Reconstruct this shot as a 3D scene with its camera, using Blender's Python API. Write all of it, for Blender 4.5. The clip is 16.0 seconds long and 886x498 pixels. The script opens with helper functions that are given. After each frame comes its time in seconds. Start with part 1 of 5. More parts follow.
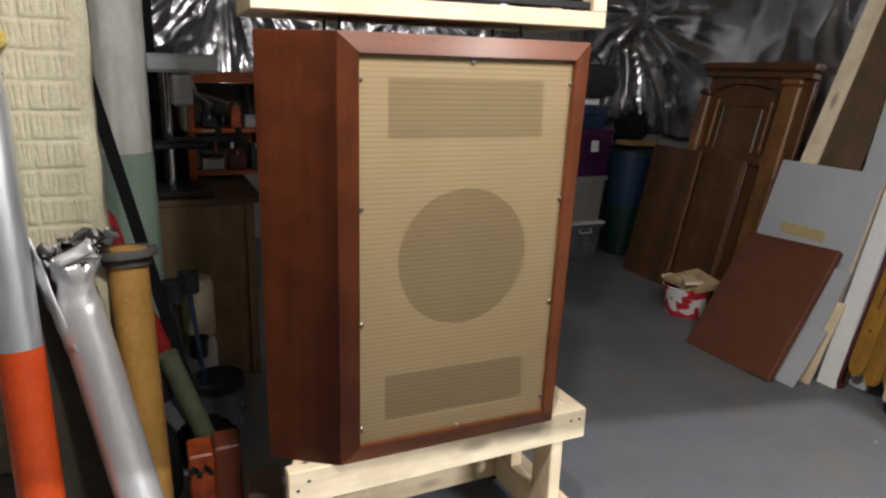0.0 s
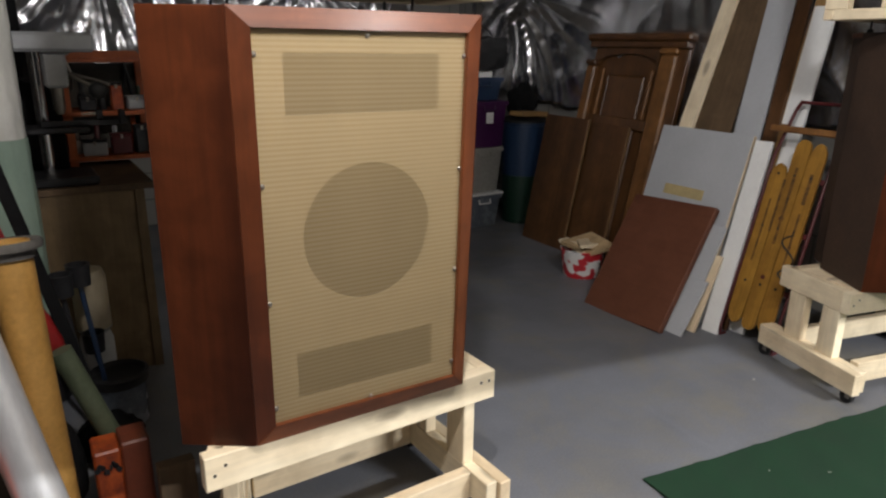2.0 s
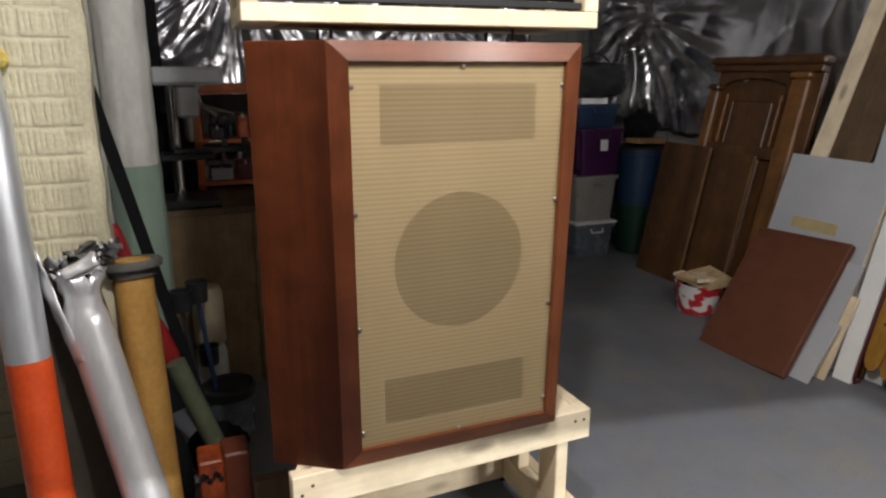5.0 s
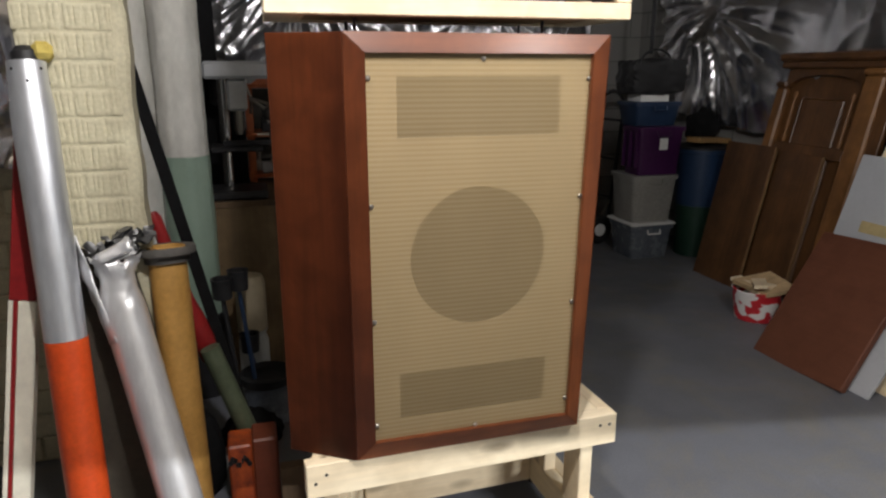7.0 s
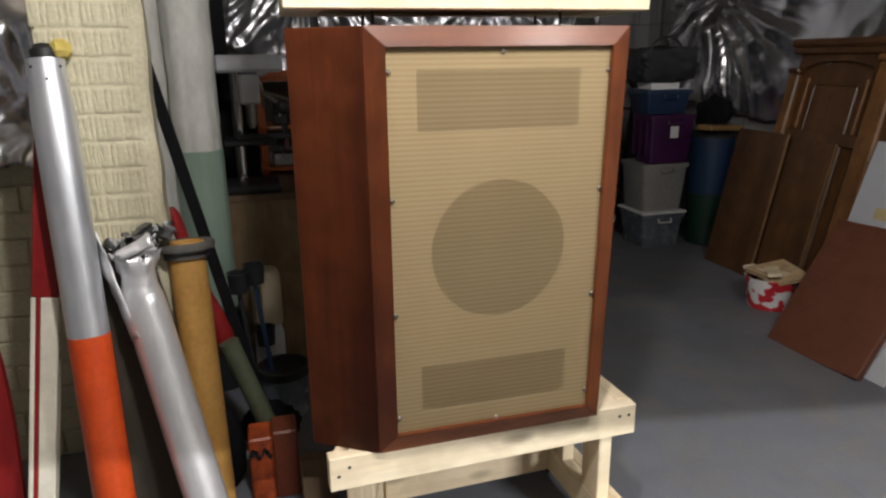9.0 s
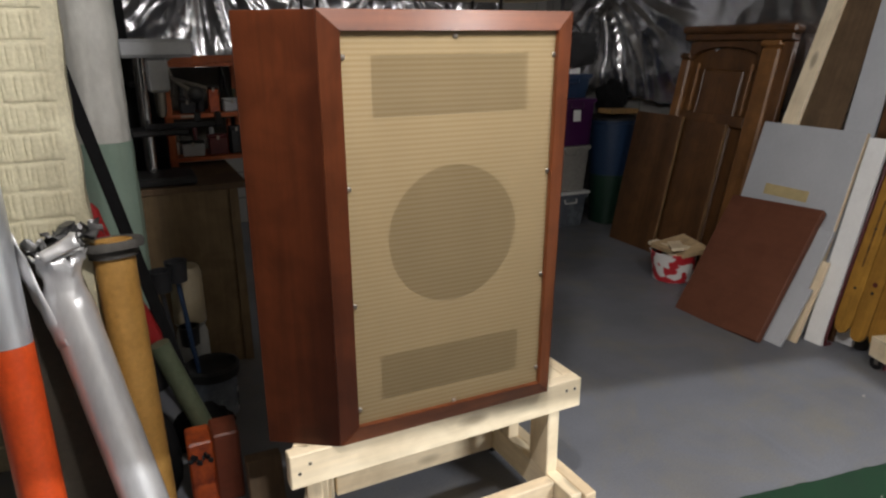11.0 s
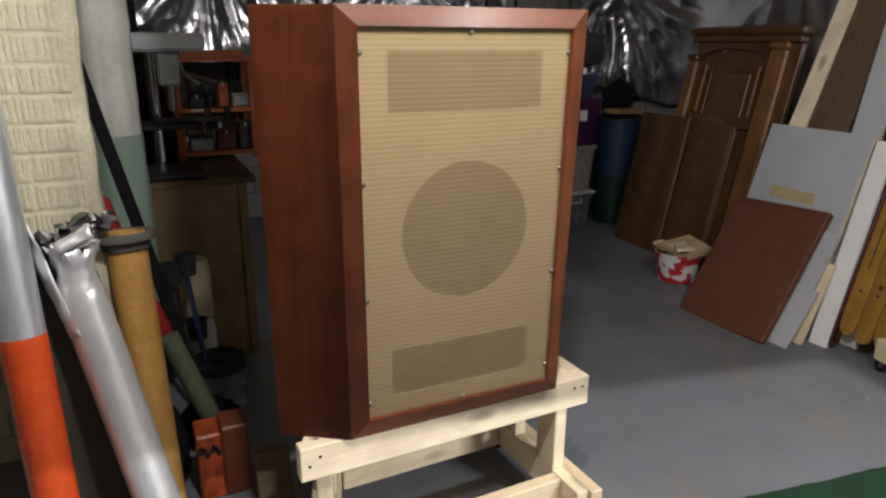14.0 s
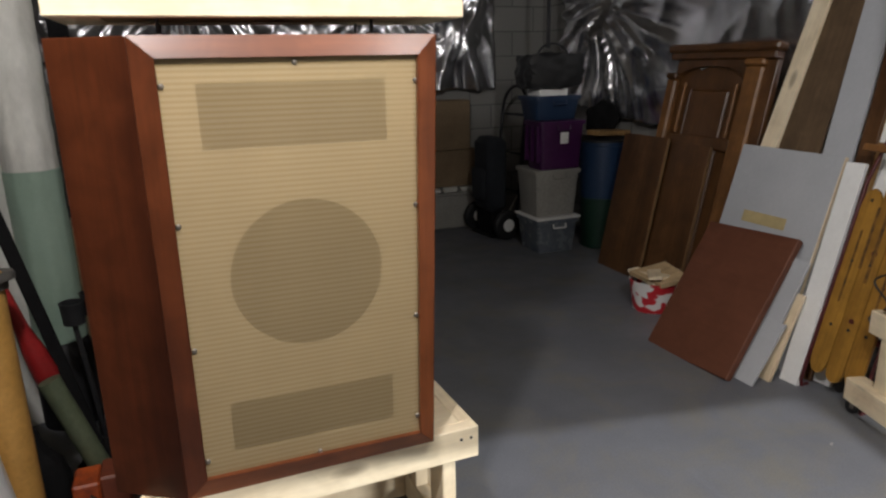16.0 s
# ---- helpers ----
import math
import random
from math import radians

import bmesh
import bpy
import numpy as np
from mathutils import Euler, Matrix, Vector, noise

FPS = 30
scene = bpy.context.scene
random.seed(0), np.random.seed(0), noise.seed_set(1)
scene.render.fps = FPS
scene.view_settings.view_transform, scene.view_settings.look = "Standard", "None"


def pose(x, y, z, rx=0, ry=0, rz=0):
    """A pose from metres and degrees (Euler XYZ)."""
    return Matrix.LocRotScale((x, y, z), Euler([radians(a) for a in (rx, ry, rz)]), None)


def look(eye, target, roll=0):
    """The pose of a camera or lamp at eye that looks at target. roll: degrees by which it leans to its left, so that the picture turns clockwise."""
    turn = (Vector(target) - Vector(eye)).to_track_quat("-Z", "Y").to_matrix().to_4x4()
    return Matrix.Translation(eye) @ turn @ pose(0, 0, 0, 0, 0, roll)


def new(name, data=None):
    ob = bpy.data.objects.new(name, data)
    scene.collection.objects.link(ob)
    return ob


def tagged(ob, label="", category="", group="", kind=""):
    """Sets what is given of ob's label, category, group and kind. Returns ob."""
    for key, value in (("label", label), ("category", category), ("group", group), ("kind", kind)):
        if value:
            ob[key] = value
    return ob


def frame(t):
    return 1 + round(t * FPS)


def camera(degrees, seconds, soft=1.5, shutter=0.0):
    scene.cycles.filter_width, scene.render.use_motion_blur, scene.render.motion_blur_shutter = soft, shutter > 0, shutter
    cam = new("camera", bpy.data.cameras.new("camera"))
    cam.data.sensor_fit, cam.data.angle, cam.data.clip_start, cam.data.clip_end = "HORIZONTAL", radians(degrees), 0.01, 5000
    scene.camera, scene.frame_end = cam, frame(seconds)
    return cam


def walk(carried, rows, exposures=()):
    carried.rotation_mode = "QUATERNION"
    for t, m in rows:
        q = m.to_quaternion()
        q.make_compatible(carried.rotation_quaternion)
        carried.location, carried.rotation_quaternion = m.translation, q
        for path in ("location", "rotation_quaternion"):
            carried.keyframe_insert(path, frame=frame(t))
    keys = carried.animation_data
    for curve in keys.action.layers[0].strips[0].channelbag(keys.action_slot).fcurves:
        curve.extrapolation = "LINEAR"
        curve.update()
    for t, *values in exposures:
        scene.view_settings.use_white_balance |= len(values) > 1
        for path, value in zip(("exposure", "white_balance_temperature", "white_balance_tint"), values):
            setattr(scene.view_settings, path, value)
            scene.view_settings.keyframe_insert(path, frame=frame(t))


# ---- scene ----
cam = camera(66.4, 16.0, soft=2.3)
PATH = [
    (0, (-0.403, -1.368, 1.347), (0.3695, 0.403, 0.8305), 1.7),
    (0.5, (-0.421, -1.364, 1.344), (0.4244, 0.3669, 0.8045), 1.5),
    (1, (-0.42, -1.375, 1.344), (0.4913, 0.3158, 0.7855), 1.2),
    (1.5, (-0.419, -1.377, 1.341), (0.5472, 0.2778, 0.7695), 1.1),
    (2, (-0.421, -1.39, 1.344), (0.5981, 0.2317, 0.7665), 0.8),
    (2.5, (-0.424, -1.401, 1.35), (0.6471, 0.1897, 0.7825), 0.4),
    (3, (-0.432, -1.395, 1.348), (0.6231, 0.2117, 0.7965), -0.1),
    (3.5, (-0.435, -1.395, 1.35), (0.4933, 0.2939, 0.8125), -0.9),
    (4, (-0.416, -1.395, 1.354), (0.4264, 0.342, 0.8295), -0.8),
    (6.5, (-0.276, -1.41, 1.344), (0.2987, 0.4362, 0.8335), 0.2),
    (7, (-0.25, -1.419, 1.34), (0.2878, 0.4372, 0.8255), -0.0),
    (7.5, (-0.23, -1.425, 1.334), (0.2748, 0.4403, 0.8205), -0.0),
    (8, (-0.223, -1.423, 1.335), (0.2528, 0.4483, 0.8135), 0.0),
    (8.5, (-0.24, -1.417, 1.336), (0.2198, 0.4553, 0.8055), -0.3),
    (9, (-0.282, -1.41, 1.35), (0.2367, 0.4432, 0.8055), -0.7),
    (9.5, (-0.329, -1.393, 1.353), (0.3366, 0.411, 0.8025), -0.1),
    (12, (-0.427, -1.352, 1.341), (0.3874, 0.3768, 0.7495), -0.5),
    (12.5, (-0.432, -1.352, 1.338), (0.3804, 0.3768, 0.7455), -0.3),
    (13, (-0.442, -1.351, 1.339), (0.3684, 0.3778, 0.7435), -0.0),
    (13.5, (-0.443, -1.349, 1.341), (0.3604, 0.3818, 0.7445), 0.1),
    (14, (-0.438, -1.355, 1.344), (0.3624, 0.3808, 0.7565), 0.2),
    (14.5, (-0.413, -1.365, 1.348), (0.3804, 0.3799, 0.7785), -0.1),
    (15, (-0.336, -1.381, 1.344), (0.4245, 0.385, 0.7955), -0.2),
    (15.5, (-0.176, -1.411, 1.349), (0.5206, 0.3861, 0.8155), -0.2),
    (16, (0.01, -1.401, 1.353), (0.7136, 0.3951, 0.8235), -1.2),
]
walk(cam, [(t, look(eye, target, roll)) for t, eye, target, roll in PATH])

# ---- world and light ----
world = bpy.data.worlds.new("basement_dark")
scene.world = world
world.use_nodes = True
world.node_tree.nodes["Background"].inputs[0].default_value = (0.05, 0.05, 0.055, 1)
world.node_tree.nodes["Background"].inputs[1].default_value = 0.3


def lamp(name, kind, at, target, watts, colour, size=0.3, size_y=None):
    data = bpy.data.lights.new(name, kind)
    data.energy, data.color = watts, colour
    if kind == "AREA":
        data.shape, data.size, data.size_y = "RECTANGLE", size, size_y or size
    else:
        data.shadow_soft_size = size
    ob = new(name, data)
    ob.matrix_world = look(at, target)
    return ob


lamp("ceiling_bulb_lamp", "POINT", (-0.1, -0.82, 2.25), (0, 0, 0), 90, (1.0, 0.965, 0.965), 0.05)
# Unseen fill lamp, added to brighten the stored boards and the back.
lamp("fill_lamp", "POINT", (0.95, -1.05, 2.25), (0, 0, 0), 60, (1.0, 0.985, 0.98), 0.06)
lamp("shop_light_lamp", "AREA", (2.186, -3.466, 2.25), (2.766, -0.016, 0.2), 172, (0.98, 0.99, 1.0), 1.0, 0.004)

# ---- materials ----


def node_mat(name):
    m = bpy.data.materials.new(name)
    m.use_nodes = True
    nt = m.node_tree
    return m, nt, nt.nodes["Principled BSDF"]


def coords(nt, scale=(1, 1, 1), rot=(0, 0, 0), kind="Object"):
    tc, mp = nt.nodes.new("ShaderNodeTexCoord"), nt.nodes.new("ShaderNodeMapping")
    mp.inputs["Scale"].default_value, mp.inputs["Rotation"].default_value = scale, rot
    nt.links.new(tc.outputs[kind], mp.inputs[0])
    return mp.outputs[0]


def noise_tex(nt, vec, scale, detail=4.0, rough=0.55, distort=0.0):
    n = nt.nodes.new("ShaderNodeTexNoise")
    n.inputs["Scale"].default_value, n.inputs["Detail"].default_value = scale, detail
    n.inputs["Roughness"].default_value, n.inputs["Distortion"].default_value = rough, distort
    nt.links.new(vec, n.inputs["Vector"])
    return n.outputs["Fac"]


def ramp(nt, fac, stops):
    r = nt.nodes.new("ShaderNodeValToRGB")
    while len(r.color_ramp.elements) < len(stops):
        r.color_ramp.elements.new(0.5)
    for e, (p, c) in zip(r.color_ramp.elements, stops):
        e.position, e.color = p, (*c, 1)
    nt.links.new(fac, r.inputs[0])
    return r.outputs[0]


def mixed(nt, fac, a, b, blend="MIX"):
    m = nt.nodes.new("ShaderNodeMix")
    m.data_type, m.blend_type = "RGBA", blend
    for sock, val in ((m.inputs[0], fac), (m.inputs[6], a), (m.inputs[7], b)):
        if isinstance(val, (int, float)):
            sock.default_value = val
        elif isinstance(val, tuple):
            sock.default_value = (*val, 1)
        else:
            nt.links.new(val, sock)
    return m.outputs[2]


def bumped(nt, bsdf, fac, strength=0.2, dist=0.01):
    b = nt.nodes.new("ShaderNodeBump")
    b.inputs["Strength"].default_value, b.inputs["Distance"].default_value = strength, dist
    nt.links.new(fac, b.inputs["Height"])
    nt.links.new(b.outputs[0], bsdf.inputs["Normal"])


def mottled(name, dark, light, scale=8, rough=0.6, metal=0.0, stretch=(1, 1, 1), fine=60, bump=0.15, dist=0.003, contrast=0.25, coat=0.0, grain=0.78):
    """A surface with variation at two scales."""
    m, nt, b = node_mat(name)
    v = coords(nt, stretch)
    big, small = noise_tex(nt, v, scale, 5, 0.6), noise_tex(nt, v, fine, 3, 0.6)
    c = ramp(nt, big, [(0.5 - contrast, dark), (0.5 + contrast, light)])
    g = ramp(nt, small, [(0.3, (grain, grain, grain)), (0.7, (1.0, 1.0, 1.0))])
    nt.links.new(mixed(nt, 1.0, c, g, "MULTIPLY"), b.inputs["Base Color"])
    r = nt.nodes.new("ShaderNodeMapRange")
    r.inputs[3].default_value, r.inputs[4].default_value = max(0.03, rough - 0.1), min(1, rough + 0.12)
    nt.links.new(big, r.inputs[0])
    nt.links.new(r.outputs[0], b.inputs["Roughness"])
    b.inputs["Metallic"].default_value = metal
    b.inputs["Coat Weight"].default_value = coat
    bumped(nt, b, small, bump, dist)
    return m


def wood(name, dark, light, axis="z", grain=14, rough=0.5, knots=False, coat=0.0, bump=0.12, contrast=0.2, spec=0.5, streak=0.72, blot=0.74):
    """Wood whose grain runs along one axis of the thing."""
    m, nt, b = node_mat(name)
    st = {"x": (0.07, 1, 1), "y": (1, 0.07, 1), "z": (1, 1, 0.07)}[axis]
    info = nt.nodes.new("ShaderNodeObjectInfo")
    tc, add = nt.nodes.new("ShaderNodeTexCoord"), nt.nodes.new("ShaderNodeVectorMath")
    mul = nt.nodes.new("ShaderNodeMath")
    mul.operation, mul.inputs[1].default_value = "MULTIPLY", 17.0
    nt.links.new(info.outputs["Random"], mul.inputs[0])
    nt.links.new(tc.outputs["Object"], add.inputs[0])
    nt.links.new(mul.outputs[0], add.inputs[1])
    mp = nt.nodes.new("ShaderNodeMapping")
    mp.inputs["Scale"].default_value = st
    nt.links.new(add.outputs[0], mp.inputs[0])
    broad = noise_tex(nt, mp.outputs[0], grain * 0.6, 3, 0.5, 0.6)
    fibre = noise_tex(nt, mp.outputs[0], grain * 9, 4, 0.65)
    c = ramp(nt, broad, [(0.5 - contrast, dark), (0.5 + contrast, light)])
    f = ramp(nt, fibre, [(0.3, (streak, streak, streak)), (0.65, (1.0, 1.0, 1.0))])
    c = mixed(nt, 1.0, c, f, "MULTIPLY")
    blotch = ramp(nt, noise_tex(nt, add.outputs[0], 9, 3, 0.6, 0.4), [(0.36, (blot, blot * 0.98, blot * 0.95)), (0.62, (1.06, 1.06, 1.06))])
    c = mixed(nt, 1.0, c, blotch, "MULTIPLY")
    if knots:
        vo = nt.nodes.new("ShaderNodeTexVoronoi")
        mk = nt.nodes.new("ShaderNodeMapping")
        mk.inputs["Scale"].default_value = {"x": (0.4, 1, 1), "y": (1, 0.4, 1), "z": (1, 1, 0.4)}[axis]
        nt.links.new(add.outputs[0], mk.inputs[0])
        nt.links.new(mk.outputs[0], vo.inputs["Vector"])
        vo.inputs["Scale"].default_value = 9.0
        k = ramp(nt, vo.outputs["Distance"], [(0.08, (0.8, 0.8, 0.8)), (0.2, (0, 0, 0))])
        c = mixed(nt, k, c, tuple(v * 0.45 for v in dark))
    nt.links.new(c, b.inputs["Base Color"])
    b.inputs["Roughness"].default_value, b.inputs["Coat Weight"].default_value = rough, coat
    b.inputs["Coat Roughness"].default_value = 0.25
    b.inputs["Specular IOR Level"].default_value = spec
    bumped(nt, b, fibre, bump, 0.002)
    return m


def plain(name, colour, rough=0.5, metal=0.0):
    return mottled(name, tuple(c * 0.8 for c in colour), tuple(min(1, c * 1.1) for c in colour), 12, rough, metal, bump=0.08, grain=0.93)


# Dark colour for the shade behind the pipes.
M_SHADOWBOARD = mottled("shade_brown", (0.05, 0.042, 0.03), (0.095, 0.078, 0.055), 5, 0.8)
M_TAPE = plain("tan_tape", (0.5, 0.4, 0.2), 0.6)
M_FOAM = mottled("yellow_foam", (0.5, 0.38, 0.08), (0.62, 0.5, 0.14), 20, 0.9)
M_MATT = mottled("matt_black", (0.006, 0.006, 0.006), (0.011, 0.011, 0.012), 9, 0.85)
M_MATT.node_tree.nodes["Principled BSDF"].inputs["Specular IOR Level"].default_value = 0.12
M_JUG = plain("pale_jug_plastic", (0.5, 0.52, 0.52), 0.5)
M_CANTAN = plain("tan_can", (0.38, 0.32, 0.22), 0.5)


def floor_material():
    """Grey floor paint with warm dust, pale scuffs and fine pits."""
    m, nt, b = node_mat("painted_concrete")
    v = coords(nt)
    base = ramp(nt, noise_tex(nt, v, 2.2, 5, 0.6), [(0.22, (0.128, 0.133, 0.152)), (0.78, (0.186, 0.193, 0.215))])
    dust = ramp(nt, noise_tex(nt, v, 3.1, 6, 0.7, 0.6), [(0.47, (0, 0, 0)), (0.68, (0.6, 0.6, 0.6))])
    c = mixed(nt, dust, base, (0.2, 0.185, 0.15))
    scuff = ramp(nt, noise_tex(nt, coords(nt, (1, 0.16, 1), (0, 0, 0.5)), 9, 5, 0.7, 0.4), [(0.64, (0, 0, 0)), (0.74, (0.08, 0.08, 0.08))])
    c = mixed(nt, scuff, c, (0.33, 0.34, 0.36))
    fine = noise_tex(nt, v, 140, 3, 0.6)
    nt.links.new(mixed(nt, 1.0, c, ramp(nt, fine, [(0.3, (0.8, 0.8, 0.8)), (0.7, (1, 1, 1))]), "MULTIPLY"), b.inputs["Base Color"])
    nt.links.new(ramp(nt, noise_tex(nt, v, 4, 4, 0.6), [(0.3, (0.4, 0.4, 0.4)), (0.7, (0.62, 0.62, 0.62))]), b.inputs["Roughness"])
    bumped(nt, b, fine, 0.12, 0.002)
    return m


M_FLOOR = floor_material()


def block_material():
    m, nt, b = node_mat("bare_block")
    geo, sep, comb = nt.nodes.new("ShaderNodeNewGeometry"), nt.nodes.new("ShaderNodeSeparateXYZ"), nt.nodes.new("ShaderNodeCombineXYZ")
    add = nt.nodes.new("ShaderNodeMath")
    nt.links.new(geo.outputs["Position"], sep.inputs[0])
    nt.links.new(sep.outputs[0], add.inputs[0])
    nt.links.new(sep.outputs[1], add.inputs[1])
    nt.links.new(add.outputs[0], comb.inputs[0])
    nt.links.new(sep.outputs[2], comb.inputs[1])
    br = nt.nodes.new("ShaderNodeTexBrick")
    br.inputs["Scale"].default_value, br.inputs["Brick Width"].default_value, br.inputs["Row Height"].default_value = 1.0, 0.4, 0.2
    br.inputs["Mortar Size"].default_value = 0.006
    br.inputs["Color1"].default_value, br.inputs["Color2"].default_value = (0.24, 0.235, 0.22, 1), (0.31, 0.3, 0.28, 1)
    br.inputs["Mortar"].default_value = (0.16, 0.155, 0.15, 1)
    nt.links.new(comb.outputs[0], br.inputs["Vector"])
    fine = noise_tex(nt, coords(nt), 110, 4, 0.6)
    nt.links.new(mixed(nt, 1.0, br.outputs["Color"], ramp(nt, fine, [(0.3, (0.75, 0.75, 0.75)), (0.7, (1, 1, 1))]), "MULTIPLY"), b.inputs["Base Color"])
    b.inputs["Roughness"].default_value = 0.9
    bumped(nt, b, fine, 0.4, 0.004)
    return m


M_BLOCK = block_material()
M_CREAM = mottled("cream_paint", (0.47, 0.43, 0.29), (0.68, 0.64, 0.46), 7, 0.75, fine=90, bump=0.3, dist=0.003)
M_CEIL = mottled("ceiling_boards", (0.2, 0.17, 0.13), (0.33, 0.29, 0.23), 4, 0.85)
# One veneer in three tones: the splayed side's shade is in this darker base.
M_CHERRY = wood("cherry_veneer_shaded", (0.042, 0.0095, 0.0034), (0.135, 0.034, 0.0105), "z", 5, 0.48, coat=0.05, contrast=0.18, spec=0.18)
# Rails and stiles get lighter copies, with the light on them in the colour.
M_CHERRY_X = wood("cherry_veneer_lit_across", (0.085, 0.021, 0.0075), (0.27, 0.08, 0.026), "x", 6, 0.46, coat=0.14, contrast=0.17, spec=0.35)
M_CHERRY_F = wood("cherry_veneer_lit_frame", (0.075, 0.018, 0.006), (0.25, 0.07, 0.022), "z", 6, 0.38, coat=0.4, contrast=0.17, spec=0.3)
M_PINE_X = wood("pine_along_x", (0.72, 0.57, 0.38), (0.9, 0.79, 0.58), "x", 10, 0.55, knots=True, streak=0.88, blot=0.9)
M_PINE_Y = wood("pine_along_y", (0.72, 0.57, 0.38), (0.9, 0.79, 0.58), "y", 10, 0.55, knots=True, streak=0.88, blot=0.9)
M_PINE_Z = wood("pine_upright", (0.72, 0.57, 0.38), (0.9, 0.79, 0.58), "z", 10, 0.55, knots=True, streak=0.88, blot=0.9)
M_PLY = wood("plywood", (0.15, 0.098, 0.046), (0.235, 0.158, 0.08), "z", 5, 0.6)
M_DARKWOOD = wood("dark_stained_wood", (0.075, 0.032, 0.0105), (0.155, 0.068, 0.022), "z", 8, 0.45, coat=0.08)
M_MIDWOOD = wood("amber_stained_wood", (0.16, 0.068, 0.02), (0.3, 0.135, 0.04), "z", 9, 0.5, coat=0.05)
M_BOARD = wood("reddish_board", (0.115, 0.041, 0.022), (0.155, 0.058, 0.032), "y", 4, 0.55, spec=0.3, contrast=0.3, streak=0.88, blot=0.9)
M_SLED = wood("sled_wood", (0.27, 0.125, 0.018), (0.46, 0.24, 0.04), "z", 9, 0.42, coat=0.2)
M_BACKDARK = mottled("dark_cabinet_back", (0.04, 0.022, 0.014), (0.075, 0.042, 0.026), 6, 0.7)
M_BLACK = plain("black_rubber", (0.012, 0.012, 0.013), 0.55)
M_STEEL = plain("screw_steel", (0.36, 0.33, 0.29), 0.42, 1.0)
M_PIPE = mottled("scuffed_aluminium", (0.64, 0.64, 0.65), (0.86, 0.86, 0.87), 8, 0.4, 0.6, stretch=(1, 1, 0.2), fine=50, bump=0.1, grain=0.86, coat=0.3)
M_PIPE.node_tree.nodes["Principled BSDF"].inputs["Coat Roughness"].default_value = 0.13
# Darker aluminium for the crushed sheets.
M_PIPEDARK = mottled("dark_aluminium", (0.1, 0.1, 0.1), (0.3, 0.3, 0.3), 14, 0.45, 0.8)
M_RING = mottled("grey_rubber", (0.07, 0.065, 0.06), (0.12, 0.112, 0.1), 9, 0.7)
M_ALU = mottled("dull_aluminium", (0.66, 0.69, 0.74), (0.86, 0.88, 0.92), 5, 0.4, 0.8, stretch=(1, 1, 0.3), fine=40, bump=0.08, grain=0.9)
M_GREY = mottled("grey_primer", (0.4, 0.415, 0.44), (0.48, 0.495, 0.52), 3, 0.7, grain=0.95, bump=0.05)
M_WHITE = mottled("white_paint", (0.78, 0.78, 0.77), (0.87, 0.87, 0.86), 9, 0.45, bump=0.06, grain=0.96)
M_ORANGE = mottled("orange_paint", (0.62, 0.065, 0.01), (0.78, 0.1, 0.015), 8, 0.45)
M_RED = mottled("red_paint", (0.23, 0.01, 0.012), (0.34, 0.016, 0.016), 8, 0.4)
M_REDDARK = mottled("dark_red_paint", (0.06, 0.008, 0.01), (0.11, 0.012, 0.014), 8, 0.45)
M_CARD = mottled("kraft_cardboard", (0.42, 0.22, 0.05), (0.56, 0.31, 0.08), 7, 0.6)
M_GREEN = mottled("green_carpet", (0.0022, 0.027, 0.0092), (0.0038, 0.041, 0.0135), 6, 0.95, fine=400, bump=0.7, dist=0.004)
M_BAG = mottled("filter_cloth", (0.46, 0.46, 0.42), (0.8, 0.79, 0.74), 6, 0.7, stretch=(1, 1, 0.5), grain=0.9, bump=0.08)
M_PLASTIC_GREEN = mottled("milky_green_plastic", (0.22, 0.31, 0.25), (0.32, 0.42, 0.34), 3, 0.35, grain=0.95)
M_BLUE = mottled("blue_plastic", (0.012, 0.03, 0.075), (0.02, 0.045, 0.1), 6, 0.4)
M_PURPLE = mottled("purple_plastic", (0.05, 0.008, 0.06), (0.075, 0.014, 0.085), 6, 0.35)
M_TOTE = mottled("grey_plastic", (0.3, 0.29, 0.27), (0.38, 0.37, 0.34), 6, 0.45)
M_DGREEN = mottled("dark_green_plastic", (0.008, 0.03, 0.018), (0.013, 0.042, 0.026), 6, 0.4)
M_OLIVE = mottled("olive_paint", (0.07, 0.09, 0.05), (0.11, 0.13, 0.08), 8, 0.5)
M_IRON = mottled("dark_iron", (0.018, 0.018, 0.02), (0.04, 0.04, 0.043), 9, 0.45, 0.4)
M_CASTGREY = mottled("grey_hammer_paint", (0.3, 0.31, 0.32), (0.4, 0.41, 0.42), 9, 0.4, grain=0.95)
M_CHROME = plain("chrome", (0.75, 0.75, 0.76), 0.12, 1.0)


